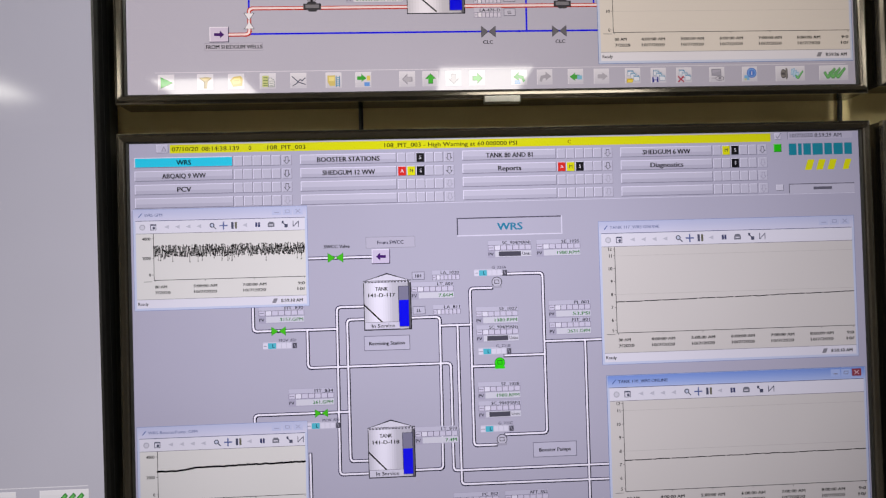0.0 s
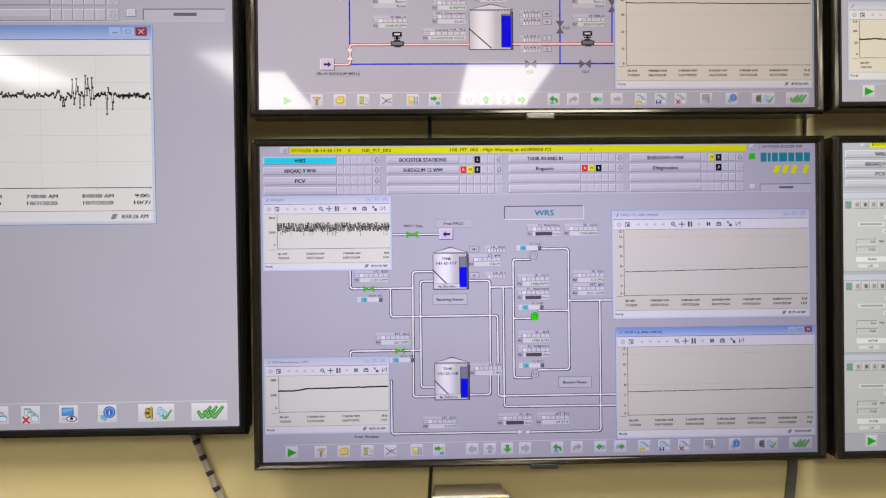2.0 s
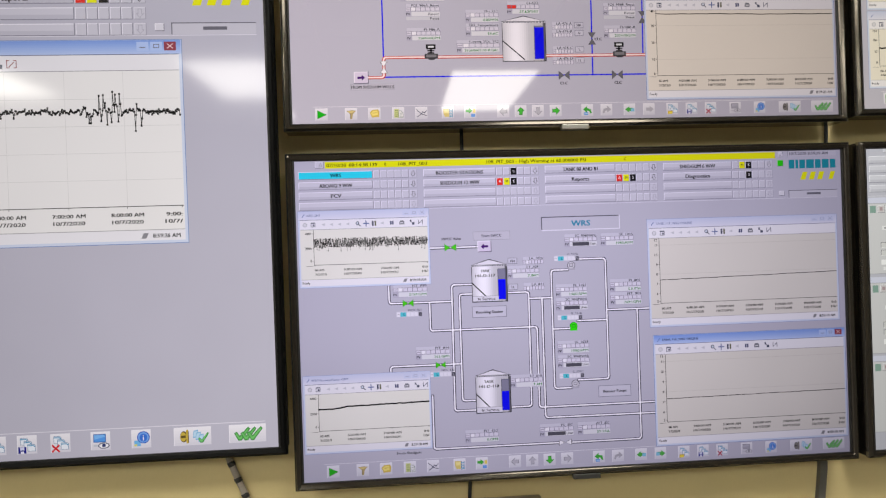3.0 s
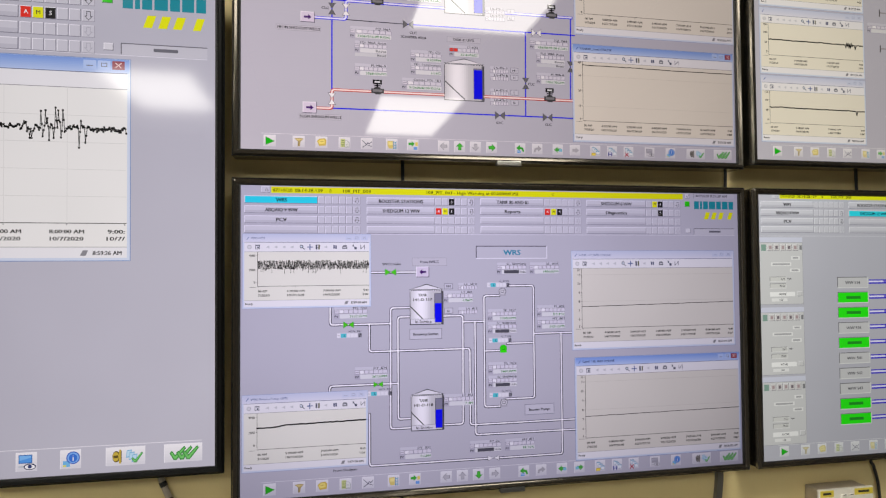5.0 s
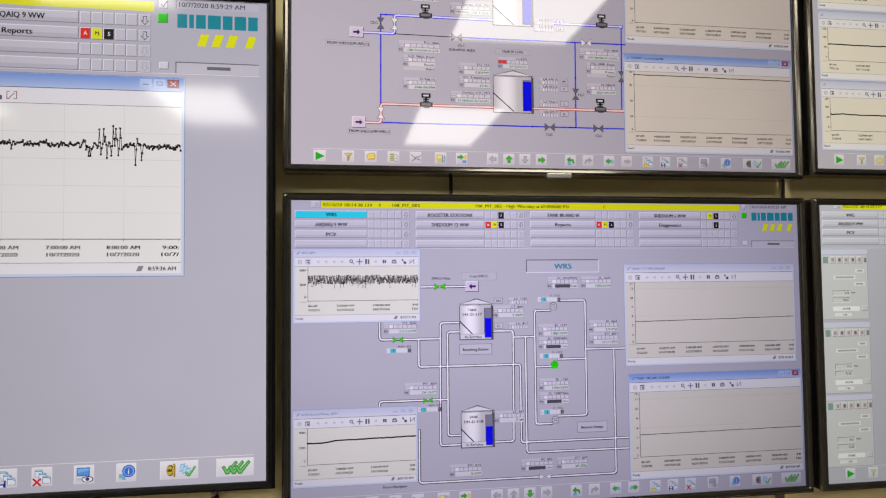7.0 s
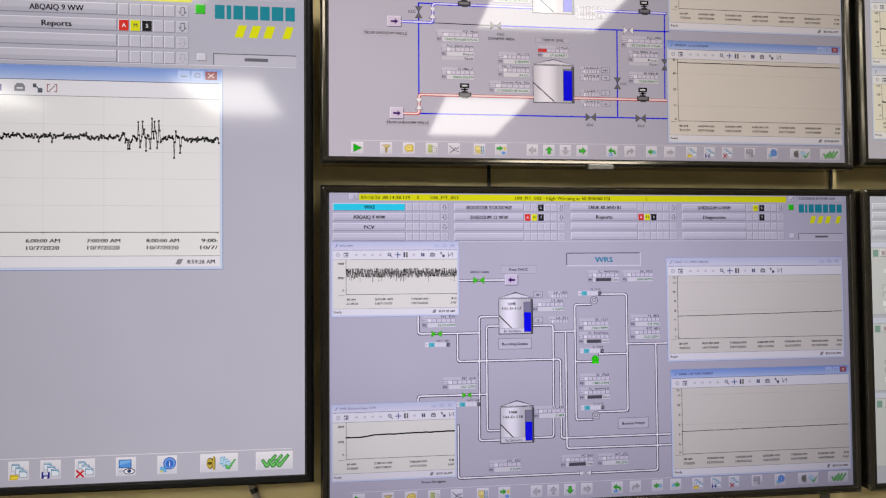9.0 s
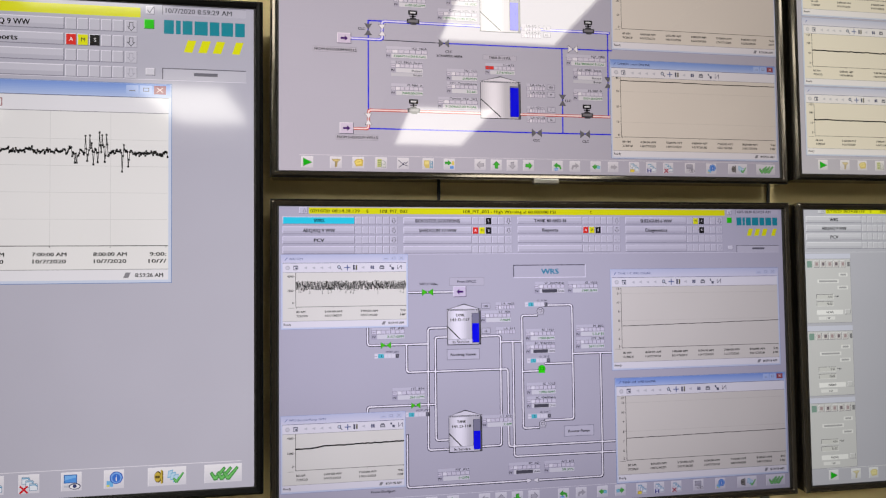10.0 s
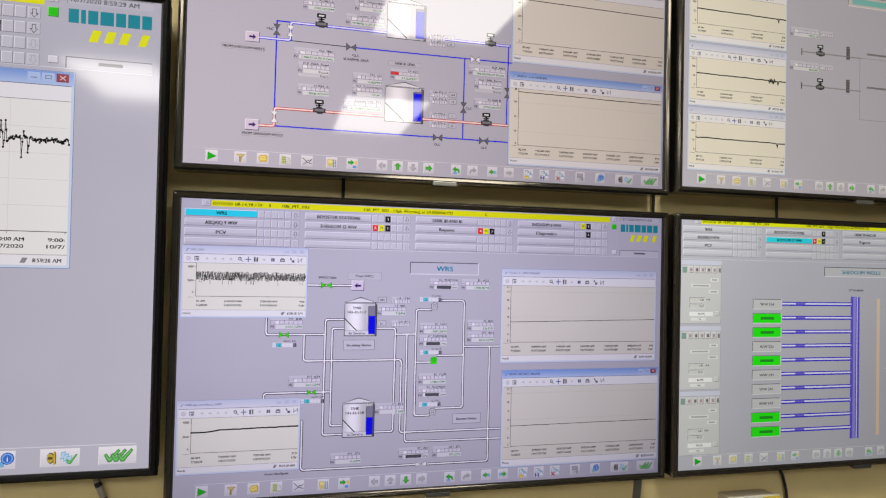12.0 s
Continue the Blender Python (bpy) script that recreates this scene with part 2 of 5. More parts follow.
# ---- drawing on a display, in millimetres from the picture's top left corner ----
class Drawing:
    def __init__(self, screen, layer=1):
        self.screen, self.layer = screen, layer
        self.v, self.f, self.i, self.mats = [], [], [], []

    def mat(self, c):
        m = glow(self.screen["display"], c)
        if m not in self.mats:
            self.mats.append(m)
        return self.mats.index(m)

    def poly(self, pts, c, up=0):
        n = len(self.v)
        y = -0.0001 * (self.layer + up)
        W, H = self.screen["w"], self.screen["h"]
        self.v += [((u - W / 2) / 1000, y, (H / 2 - v) / 1000) for u, v in pts]
        self.f.append(tuple(range(n, n + len(pts))))
        self.i.append(self.mat(c))
        return self

    def rect(self, u0, v0, u1, v1, c, up=0):
        return self.poly([(u0, v1), (u1, v1), (u1, v0), (u0, v0)], c, up)

    def raised(self, u0, v0, u1, v1, face, light=(240, 240, 246), dark=(120, 120, 130), w=1.0, up=0):
        """A field with a lit and a dark edge, as buttons have."""
        self.rect(u0, v0, u1, v1, dark, up)
        self.rect(u0, v0, u1 - w, v1 - w, light, up + 1)
        return self.rect(u0 + w, v0 + w, u1 - w, v1 - w, face, up + 2)

    def line(self, pts, w, c, up=0):
        for (a, b), (p, q) in zip(pts, pts[1:]):
            dx, dy = p - a, q - b
            n = math.hypot(dx, dy) or 1
            ex, ey = dx / n * w / 2, dy / n * w / 2
            nx, ny = -ey, ex
            self.poly([(a - ex + nx, b - ey + ny), (a - ex - nx, b - ey - ny), (p + ex - nx, q + ey - ny), (p + ex + nx, q + ey + ny)], c, up)
        return self

    def disc(self, u, v, r, c, up=0, n=20):
        return self.poly([(u + r * math.cos(k * math.tau / n), v - r * math.sin(k * math.tau / n)) for k in range(n)], c, up)

    def text(self, s, u, v, size, c=(25, 25, 35), width=None, align="c", up=1, bold=0.035):
        """Writing centred on height v; align c, l or r; width squeezes it to a length."""
        vs, fs, w = text_shape(s)
        k = width / w if width else size * 0.95
        off = {"c": -w / 2, "l": 0, "r": -w}[align]
        W, H = self.screen["w"], self.screen["h"]
        for pass_no, shift in enumerate((-bold / 2, bold / 2)):
            n = len(self.v)
            y = -0.0001 * (self.layer + up + 0.4 * pass_no)
            self.v += [((u + (x + off + shift) * k - W / 2) / 1000, y, (H / 2 - v + (q - 0.35) * size) / 1000) for x, q in vs]
            self.f += [tuple(n + j for j in f) for f in fs]
            self.i += [self.mat(c)] * len(fs)
        return self

    def put(self, name, label=""):
        ob = mesh_ob(name, self.v, self.f, self.mats, self.i, self.screen)
        return tagged(ob, label)


# ---- the setting ----
def slab(name, x0, x1, y0, y1, z0, z1, material, label):
    ob = part(name, box_bm(x0, x1, y0, y1, z0, z1), material, None)
    return tagged(ob, label, "wall" if "wall" in name else name, kind="structure")


slab("wall_north", X0 - 0.15, X1 + 0.15, WALL_Y, WALL_Y + 0.15, 0, CEIL, PAINT, "cream painted plaster wall behind the wall-mounted monitors")
slab("wall_south", X0 - 0.15, X1 + 0.15, Y0 - 0.15, Y0, 0, CEIL, UNSEEN_GREY, "plain unseen wall closing the control room, grey to dim reflections")
slab("wall_west", X0 - 0.15, X0, Y0, WALL_Y, 0, CEIL, UNSEEN_GREY, "plain unseen side wall of the control room, grey to dim reflections")
slab("wall_east", X1, X1 + 0.15, Y0, WALL_Y, 0, CEIL, UNSEEN_GREY, "plain unseen side wall of the control room, grey to dim reflections")
slab("floor", X0 - 0.15, X1 + 0.15, Y0 - 0.15, WALL_Y + 0.15, -0.1, 0, CARPET, "unseen beige-grey carpet floor of the control room, lightened to bounce light")


def ceiling():
    vs, fs = [], []

    def quad(*p):
        n = len(vs)
        vs.extend(p)
        fs.append((n, n + 1, n + 2, n + 3))

    g = 0.006
    nx, ny = 12, 10
    sx, sy = (X1 - X0) / nx, (WALL_Y - Y0) / ny
    for i in range(nx):
        for j in range(ny):
            a, b, c, d = X0 + i * sx, X0 + (i + 1) * sx, Y0 + j * sy, Y0 + (j + 1) * sy
            quad((a + g, c + g, CEIL), (a + g, d - g, CEIL), (b - g, d - g, CEIL), (b - g, c + g, CEIL))
            quad((a, c, CEIL + 0.008), (a, d, CEIL + 0.008), (a + g, d - g, CEIL), (a + g, c + g, CEIL))
            quad((b, d, CEIL + 0.008), (b, c, CEIL + 0.008), (b - g, c + g, CEIL), (b - g, d - g, CEIL))
            quad((a, d, CEIL + 0.008), (b, d, CEIL + 0.008), (b - g, d - g, CEIL), (a + g, d - g, CEIL))
            quad((b, c, CEIL + 0.008), (a, c, CEIL + 0.008), (a + g, c + g, CEIL), (b - g, c + g, CEIL))
    quad((X0 - 0.15, Y0 - 0.15, CEIL + 0.1), (X1 + 0.15, Y0 - 0.15, CEIL + 0.1), (X1 + 0.15, WALL_Y + 0.15, CEIL + 0.1), (X0 - 0.15, WALL_Y + 0.15, CEIL + 0.1))
    ob = mesh_ob("ceiling", vs, fs, [CEILING])
    tagged(ob, "off-white ceiling of square lay-in tiles", "ceiling", kind="structure")


ceiling()


def ceiling_light():
    root = new("ceiling_light")
    tagged(root, "long white fluorescent ceiling panel, switched on", "ceiling light", "ceiling lights")
    bm = rings_bm(0.60, 1.26, [(0, 0.0), (0, -0.016), (0.018, -0.016), (0.022, -0.004)])
    bmesh.ops.rotate(bm, verts=bm.verts, matrix=Matrix.Rotation(radians(90), 3, "X"))
    part("frame", bm, LAMP_FRAME, root)
    mesh_ob("diffuser", [(-0.279, -0.609, -0.006), (-0.279, 0.609, -0.006), (0.279, 0.609, -0.006), (0.279, -0.609, -0.006)], [(0, 1, 2, 3)], [DIFFUSER], parent=root)
    return root


LAMPS = [(x, y) for x, y0 in ((-3.06, -2.62), (-1.30, -2.78), (0.46, -2.62)) for y in (y0, -0.20)]
lamp = ceiling_light()
lamp.matrix_basis = pose(*LAMPS[0], CEIL)
for x, y in LAMPS[1:]:
    copy_thing(lamp, pose(x, y, CEIL))


# ---- monitors ----
def monitor(x_left, z_top, w, h, rim, display, label, badge=BADGE, lean=0.0, frame_mat=None, strip_mat=None, depth=0.046, back=0.0):
    """A display with its picture's top left corner at x_left, z_top (w x h in mm, rim in m). Returns thing and screen."""
    W, H = w / 1000, h / 1000
    root = new("wall_monitor")
    root.matrix_basis = pose(x_left + W / 2, SCREEN_Y, z_top - H / 2, lean)
    tagged(root, label, "monitor", "monitors of the video wall")
    ow, oh = W + 2 * rim, H + 2 * rim - 0.004
    bm = mitred_bm(ow, oh, [(0.0012, depth, 0), (0.0012, -0.0035, 0.0006), (0.0042, -0.0078, 0.0016), (0.0052, -0.0084, 0.0020), (rim - 0.0042, -0.0070, 0.0028), (rim - 0.0026, -0.0062, 0.0016), (rim - 0.0014, -0.0050, 0.0006), (rim - 0.0008, -0.003, 0), (rim - 0.0008, 0.006, 0)])
    part("bezel", bm, frame_mat or DARK_METAL, root, "thin glossy dark frame")
    bm = rings_bm(ow, oh, [(0.0014, -0.0030), (0.0006, -0.0042), (0, -0.0030), (0, 0.004), (0.0014, 0.005)])
    part("rim_strip", bm, strip_mat or CHROME, root, "narrow dark chrome edge strip")
    bm = rings_bm(W + 0.0018, H + 0.0018, [(-0.0034, -0.0069), (-0.0022, -0.0068), (-0.0010, -0.0056), (0.0001, -0.0032)])
    part("inner_strip", bm, strip_mat or SILVER, root, "narrow dark chrome inner edge")
    bm = rings_bm(W, H, [(-0.0009, -0.0030), (0.0022, -0.0028), (0.0026, -0.0022), (0.0026, -0.0004)])
    part("gasket", bm, MATT_BLACK, root, "black inner border")
    bm = rings_bm(ow - 0.004, oh - 0.004, [(back, 0.010), (back, 0.046), (back + 0.02, 0.060), (back + 0.06, 0.068)], cap=True)
    part("back_cover", bm, MATT_BLACK, root)
    part("wall_bracket", box_bm(-0.22, 0.22, 0.066, WALL_Y - SCREEN_Y, -0.16, 0.16, 0.003), BRACKET, root)
    b = part("badge", box_bm(-0.026, 0.026, -0.0088, 0.006, -oh / 2 - 0.006, -oh / 2 + 0.0035, 0.0012), badge, root, "small maker's badge, plain bar")
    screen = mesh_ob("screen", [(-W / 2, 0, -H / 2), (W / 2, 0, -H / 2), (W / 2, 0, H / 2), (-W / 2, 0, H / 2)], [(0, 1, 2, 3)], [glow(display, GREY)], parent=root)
    tagged(screen, "lit process-control display")
    screen["display"], screen["w"], screen["h"] = display, w, h
    return root, screen


GREY = (186, 186, 198)
FACE = (204, 204, 214)
PALE = (214, 214, 222)
WHITE = (238, 238, 240)
DARK = (45, 45, 55)
MID = (120, 120, 132)
BLACK = (18, 18, 22)
BLUE = (6, 6, 230)
GREEN = (30, 200, 30)
TEAL = (30, 140, 155)
CYAN = (45, 215, 235)
YELLOW = (228, 232, 20)
RED = (225, 50, 40)
PAPER = (229, 230, 218)
VALVE = (105, 105, 110)


def menu_button(scr, k, ox, col, row, caption="", width=0, lit=False, flags="", arrow=True, drop=0.0):
    """One entry of the menu at the top: name field, five state cells, an arrow."""
    u = ox + (9 + 229.7 * col) * k
    v = (22 + 18.9 * row - 1.3 * (col > 1) + drop) * k
    d = Drawing(scr, 2)
    d.raised(u, v, u + 136 * k, v + 14.5 * k, CYAN if lit else FACE, (236, 236, 244), (140, 140, 152), 1.1 * k)
    if not lit:
        d.rect(u + 1.1 * k, v + 8.5 * k, u + 134.9 * k, v + 13.4 * k, (190, 190, 201), 3)
    cell = 13.2 * k
    tones = {"A": RED, "M": YELLOW, "S": (28, 28, 30)}
    for n in range(5):
        a = u + 137 * k + n * cell
        flag = flags[n] if n < len(flags) and flags[n] in tones else ""
        d.raised(a, v, a + cell * 0.96, v + 14.5 * k, tones[flag] if flag else (200, 200, 210), (234, 234, 242), (140, 140, 152), 0.9 * k)
        if flag:
            d.text(flag, a + cell / 2, v + 7 * k, 7 * k, WHITE if flag != "M" else DARK, up=4)
    a = u + 204 * k
    d.raised(a, v, a + 14 * k, v + 14.5 * k, (200, 200, 210), (222, 222, 230), (160, 160, 172), 0.8 * k)
    ink = DARK if arrow else (170, 170, 182)
    d.line([(a + 5 * k, v + 2.5 * k), (a + 5 * k, v + 8 * k), (a + 3 * k, v + 8 * k), (a + 7 * k, v + 12.5 * k), (a + 11 * k, v + 8 * k), (a + 9 * k, v + 8 * k), (a + 9 * k, v + 2.5 * k), (a + 5 * k, v + 2.5 * k)], 0.7 * k, ink, 4)
    if caption:
        d.text(caption, u + 68 * k, v + 7.4 * k, 9.8 * k, (6, 6, 10), width * k, up=4, bold=0.07)
    d.put("menu_button")


def header(scr, k, ox, entries, message=True, drop=0.0, slide=0.0):
    """Alarm line, menu and maker's mark along the top of a display."""
    d = Drawing(scr, 2)
    d.raised(ox + 40 * k, (4 + drop) * k, ox + 56 * k, (16 + drop) * k, FACE, w=0.7 * k)
    d.line([(ox + 47 * k, (13 + drop) * k), (ox + 50 * k, (7 + drop) * k), (ox + 53 * k, (13 + drop) * k), (ox + 47 * k, (13 + drop) * k)], 0.8 * k, MID, 4)
    d.rect(ox + 58 * k, (4.5 + drop) * k, ox + 922 * k, (16.5 + drop) * k, YELLOW)
    if message:
        ink = (60, 62, 10)
        d.text("07/10/20", ox + 79 * k, (10.8 + drop) * k, 8.6 * k, ink, 36 * k)
        d.text("08:14:38.139", ox + 128 * k, (10.8 + drop) * k, 8.6 * k, ink, 52 * k)
        d.text("0", ox + 169 * k, (10.8 + drop) * k, 8.6 * k, ink)
        d.text("108_PIT_003", ox + 220 * k, (10.8 + drop) * k, 8.6 * k, ink, 53 * k)
        d.text("108_PIT_003 - High Warning at 60.000000 PSI", ox + 453 * k, (10.8 + drop) * k, 8.6 * k, ink, 190 * k)
        d.text("C", ox + 624 * k, (10.8 + drop) * k, 7.6 * k, (120, 60, 10))
    d.put("alarm_line", "yellow alarm line with black writing")
    for col in range(4):
        for row in range(4):
            caption, width, lit, flags, arrow = entries.get((col, row), ("", 0, False, "", False))
            menu_button(scr, k, ox + slide, col, row, caption, width, lit, flags, arrow, drop)
    d = Drawing(scr, 2)
    d.raised(ox + 928 * k, 4 * k, ox + 938 * k, 14 * k, PALE, w=0.7 * k)
    d.line([(ox + 930 * k, 9 * k), (ox + 932.5 * k, 12 * k), (ox + 937 * k, 5 * k)], 1.0 * k, MID, 4)
    d.put("acknowledge_box")
    d = Drawing(scr, 2)
    d.raised(ox + 926 * k, 20 * k, ox + 938 * k, 32 * k, (40, 205, 20), (160, 230, 150), (60, 120, 60), 0.8 * k)
    d.put("status_lamp", "small green status square")
    d = Drawing(scr, 2)
    d.raised(ox + 928 * k, 80 * k, ox + 939 * k, 89 * k, PALE, w=0.8 * k)
    d.put("print_button")
    d = Drawing(scr, 2)
    d.rect(ox + 947 * k, 2 * k, ox + 1046 * k, 13.4 * k, (135, 135, 145))
    d.rect(ox + 948 * k, 3 * k, ox + 1046 * k, 13.4 * k, (194, 194, 205), 1)
    d.text("10/7/2020 8:59:29 AM", ox + 990 * k, 8.2 * k, 8.4 * k, (70, 70, 80), 78 * k, up=2)
    d.put("clock_field")
    w = (11.5, 5.5, 11.5, 15.5, 11.5, 14, 11.5)
    u = ox + 949 * k
    for q in w:
        d = Drawing(scr, 2)
        d.rect(u, 20 * k, u + q * k, 37 * k, TEAL)
        d.put("mark_block", "plain teal block of a maker's mark")
        u += (q + 2.4) * k
    for a, q in ((972, 13), (989, 13), (1006, 13), (1029, 12)):
        a, b = ox + a * k, ox + (a + q) * k
        d = Drawing(scr, 2)
        d.poly([(a, 59 * k), (b - 3 * k, 59 * k), (b + 2 * k, 44 * k), (a + 5 * k, 44 * k)], YELLOW)
        d.put("mark_block", "plain yellow slanted block")
    d = Drawing(scr, 2)
    d.rect(ox + 947 * k, 79 * k, ox + 1046 * k, 80.2 * k, (110, 110, 120))
    d.rect(ox + 947 * k, 79 * k, ox + 948.2 * k, 93 * k, (110, 110, 120), 1)
    d.rect(ox + 948 * k, 80.2 * k, ox + 1046 * k, 93 * k, (196, 196, 206))
    d.rect(ox + 984 * k, 84 * k, ox + 1012 * k, 88 * k, (105, 105, 115), 1)
    d.put("user_field")
    d = Drawing(scr, 1)
    d.line([(ox + 4 * k, 95 * k), (ox + 1046 * k, 94 * k)], 0.7 * k, (225, 225, 234))
    d.put("menu_edge")


def toolbar(scr, k, ox, v, arrows="none", fade=0.0):
    """Buttons with small pictures along the lower edge of a display."""
    d = Drawing(scr, 1)
    d.rect(ox + 40 * k, v - 14.5 * k, ox + 1040 * k, v - 13.7 * k, (225, 225, 232))
    d.put("toolbar_edge")
    spots = (56, 110, 153, 197, 240, 289.5, 331.5, 394, 427, 460, 494, 555, 592, 637, 675, 721, 759, 797, 846, 895, 956, 1022)
    if k > 1.2:
        spots = spots[:15] + (728, 763, 801, 847, 894, 954, 1019)
    live = {"lower": (9,), "upper": (8, 10), "none": ()}[arrows]
    pale = (196, 198, 206)
    for n, u0 in enumerate(spots):
        u = ox + u0 * k
        d = Drawing(scr, 2)
        half = 22.3 * k if n >= 20 else 11.6 * k
        top_tone, low_tone = ((232, 232, 236), (212, 212, 220)) if k > 1.2 else ((224, 225, 230), (204, 205, 213))
        d.rect(u - half, v - 11.3 * k, u + half, v + 11.3 * k, (186, 186, 198))
        d.rect(u - half, v - 11.3 * k, u + half - 0.7 * k, v + 10.6 * k, (238, 238, 243), 1)
        for q in range(6):
            f = q / 5
            d.rect(u - half + 0.7 * k, v + (-10.6 + 3.54 * q) * k, u + half - 0.7 * k, v + (-7.06 + 3.54 * q) * k, tuple(int(a * (1 - f) + b * f) for a, b in zip(top_tone, low_tone)), 2)
        F = lambda c: tuple(int(a * (1 - fade) + 212 * fade) for a in c) if n else c
        L = lambda pts, w, c, up=4: d.line([(u + a * k, v + b * k) for a, b in pts], w * k, F(c), up)
        P = lambda pts, c, up=4: d.poly([(u + a * k, v + b * k) for a, b in pts], F(c), up)
        O = lambda a, b, rx, ry, c, up=4: d.poly([(u + (a + rx * math.cos(q * math.tau / 18)) * k, v + (b - ry * math.sin(q * math.tau / 18)) * k) for q in range(18)], F(c), up)
        if n == 0:
            P([(-8, 8.5), (9.5, 0.5), (-8, -8)], (90, 150, 80))
            P([(-7.4, 7), (8, 0.2), (-7.4, -7)], (25, 178, 25), 5)
        elif n == 1:
            P([(-9, -6), (2, -7), (9, -6), (3, 0), (1.5, 9), (-2.5, 9), (-2, 0)], (168, 150, 92))
            P([(-7, -5), (1, -5.6), (7, -5), (1, -2), (-2, -2)], (214, 196, 120), 5)
            L([(-1.5, 0), (-1, 8)], 1.2, (120, 108, 70), 6)
        elif n == 2:
            P([(-9, -2), (-4, -7), (6, -8), (9, -4), (8, 6), (-5, 7)], (205, 180, 70))
            P([(-7, -1), (-3, -5), (5, -6), (6, 2), (-4, 4)], (240, 222, 110), 5)
            L([(-3, -1), (3, -2)], 1.2, (190, 165, 60), 6)
        elif n == 3:
            P([(-8, 8), (1, 8), (1, -8), (-8, -8)], (196, 206, 130))
            for q in (-5, -1, 3, 6):
                L([(-6, q), (-1, q)], 1.1, (92, 120, 60), 5)
            P([(0, 8.5), (9, 8.5), (9, -1), (5, -5), (0, -5)], (128, 140, 132), 6)
            P([(0.9, 7.6), (8.1, 7.6), (8.1, -0.6), (4.6, -4.1), (0.9, -4.1)], (226, 230, 226), 7)
            for q in (0, 3, 6):
                L([(2.4, q), (6.6, q)], 0.9, (140, 150, 145), 8)
        elif n == 4:
            L([(-9, -6), (0, 2), (9, 5)], 1.3, (60, 60, 85))
            L([(-8, 7), (-2, 3), (2, -2), (5, 0), (9, -4)], 1.3, (60, 60, 85), 5)
        elif n == 5:
            P([(-9, 2), (-6, 8), (2, 8), (2, -7), (-9, -7)], (214, 196, 104))
            P([(-7, 1), (1, 1), (1, -5), (-7, -5)], (240, 226, 138), 5)
            L([(3.2, 8.5), (3.2, -6)], 1.2, (44, 96, 140), 5)
            L([(8, 8.5), (8, -6)], 1.2, (44, 96, 140), 5)
            for q in (-4, -1, 2, 5, 7.5):
                L([(3.2, q), (8, q)], 1.1, (76, 158, 190), 6)
        elif n == 6:
            P([(-9, -5), (-3, -5), (-3, -8.5), (4, -2.5), (-3, 3), (-3, 0), (-9, 0)][::-1], (46, 165, 40))
            P([(1, 9), (8.5, 9), (8.5, 3.5), (1, 3.5)], (90, 150, 225), 5)
            P([(4.5, 1), (9.5, 1), (9.5, -6), (4.5, -6)], (228, 208, 88), 5)
        elif n in (7, 8, 9, 10):
            turn = {7: 180, 8: 90, 9: -90, 10: 0}[n]
            live_now = n in live
            cs, sn = math.cos(radians(turn)), math.sin(radians(turn))
            for grow, c, up in ((1.0, (38, 120, 34) if live_now else (138, 138, 148), 4), (0.82, (52, 184, 40) if live_now else (178, 178, 186), 5)):
                shape = [(-7, 3.4), (0, 3.4), (0, 8), (8, 0), (0, -8), (0, -3.4), (-7, -3.4)]
                P([((a * cs + b * sn) * grow, (-a * sn + b * cs) * grow) for a, b in shape], c, up)
        elif n in (11, 12):
            c = (45, 165, 40) if n == 11 else (165, 165, 172)
            s = 1 if n == 11 else -1
            P([(-9 * s, -1), (-1 * s, -8), (-1 * s, -4), (6 * s, -2), (8 * s, 5), (5 * s, 7), (3 * s, 2), (-1 * s, 1), (-1 * s, 5)][::s], c)
            if n == 11:
                P([(-7, 9), (1, 9), (1, 4), (-7, 4)], (80, 150, 220), 5)
                L([(-6, 6.5), (0, 6.5)], 0.9, (200, 222, 240), 6)
        elif n in (13, 14):
            c = (60, 165, 55) if n == 13 or arrows == "lower" else (172, 172, 178)
            s = 1 if n == 13 else -1
            P([(-9 * s, 0), (-1 * s, -6), (-1 * s, -3), (6 * s, -3), (6 * s, 3), (-1 * s, 3), (-1 * s, 6)][::s], c)
            if n == 13 or arrows == "lower":
                P([(2 * s, 4), (9 * s, 4), (9 * s, -2), (2 * s, -2)][::s], (120, 190, 215), 5)
        elif n in (15, 16, 17):
            # three sheets, one behind the other, each with a ruled blue head
            for q in (0, 1, 2):
                a, b = -8 + 4.2 * q, -8.5 + 3.8 * q
                P([(a, b + 8.5), (a + 9, b + 8.5), (a + 9, b + 1.2), (a + 7, b), (a, b)], (116, 146, 172), 4 + 3 * q)
                P([(a + 0.6, b + 8), (a + 8.4, b + 8), (a + 8.4, b + 1.6), (a + 6.7, b + 0.7), (a + 0.6, b + 0.7)], (228, 236, 242), 5 + 3 * q)
                L([(a + 1, b + 1.8), (a + 6.6, b + 1.8), (a + 8, b + 3)], 1.1, (70, 150, 190), 6 + 3 * q)
            if n == 15:
                P([(-10, 10), (-1.5, 10), (0.5, 5.5), (-2, 4), (-9.5, 4)], (206, 178, 40), 13)
                P([(-9, 9.2), (-2, 9.2), (-0.4, 6), (-7.6, 6)], (240, 220, 70), 14)
            elif n == 16:
                P([(-10, 10), (-1, 10), (-1, 2), (-10, 2)], (30, 34, 130), 13)
                P([(-8, 6), (-3, 6), (-3, 2.2), (-8, 2.2)], (205, 210, 235), 14)
                P([(-7.4, 10), (-3.6, 10), (-3.6, 7.4), (-7.4, 7.4)], (226, 228, 240), 14)
            else:
                c = (206, 30, 44) if k > 1.2 else (168, 34, 58)
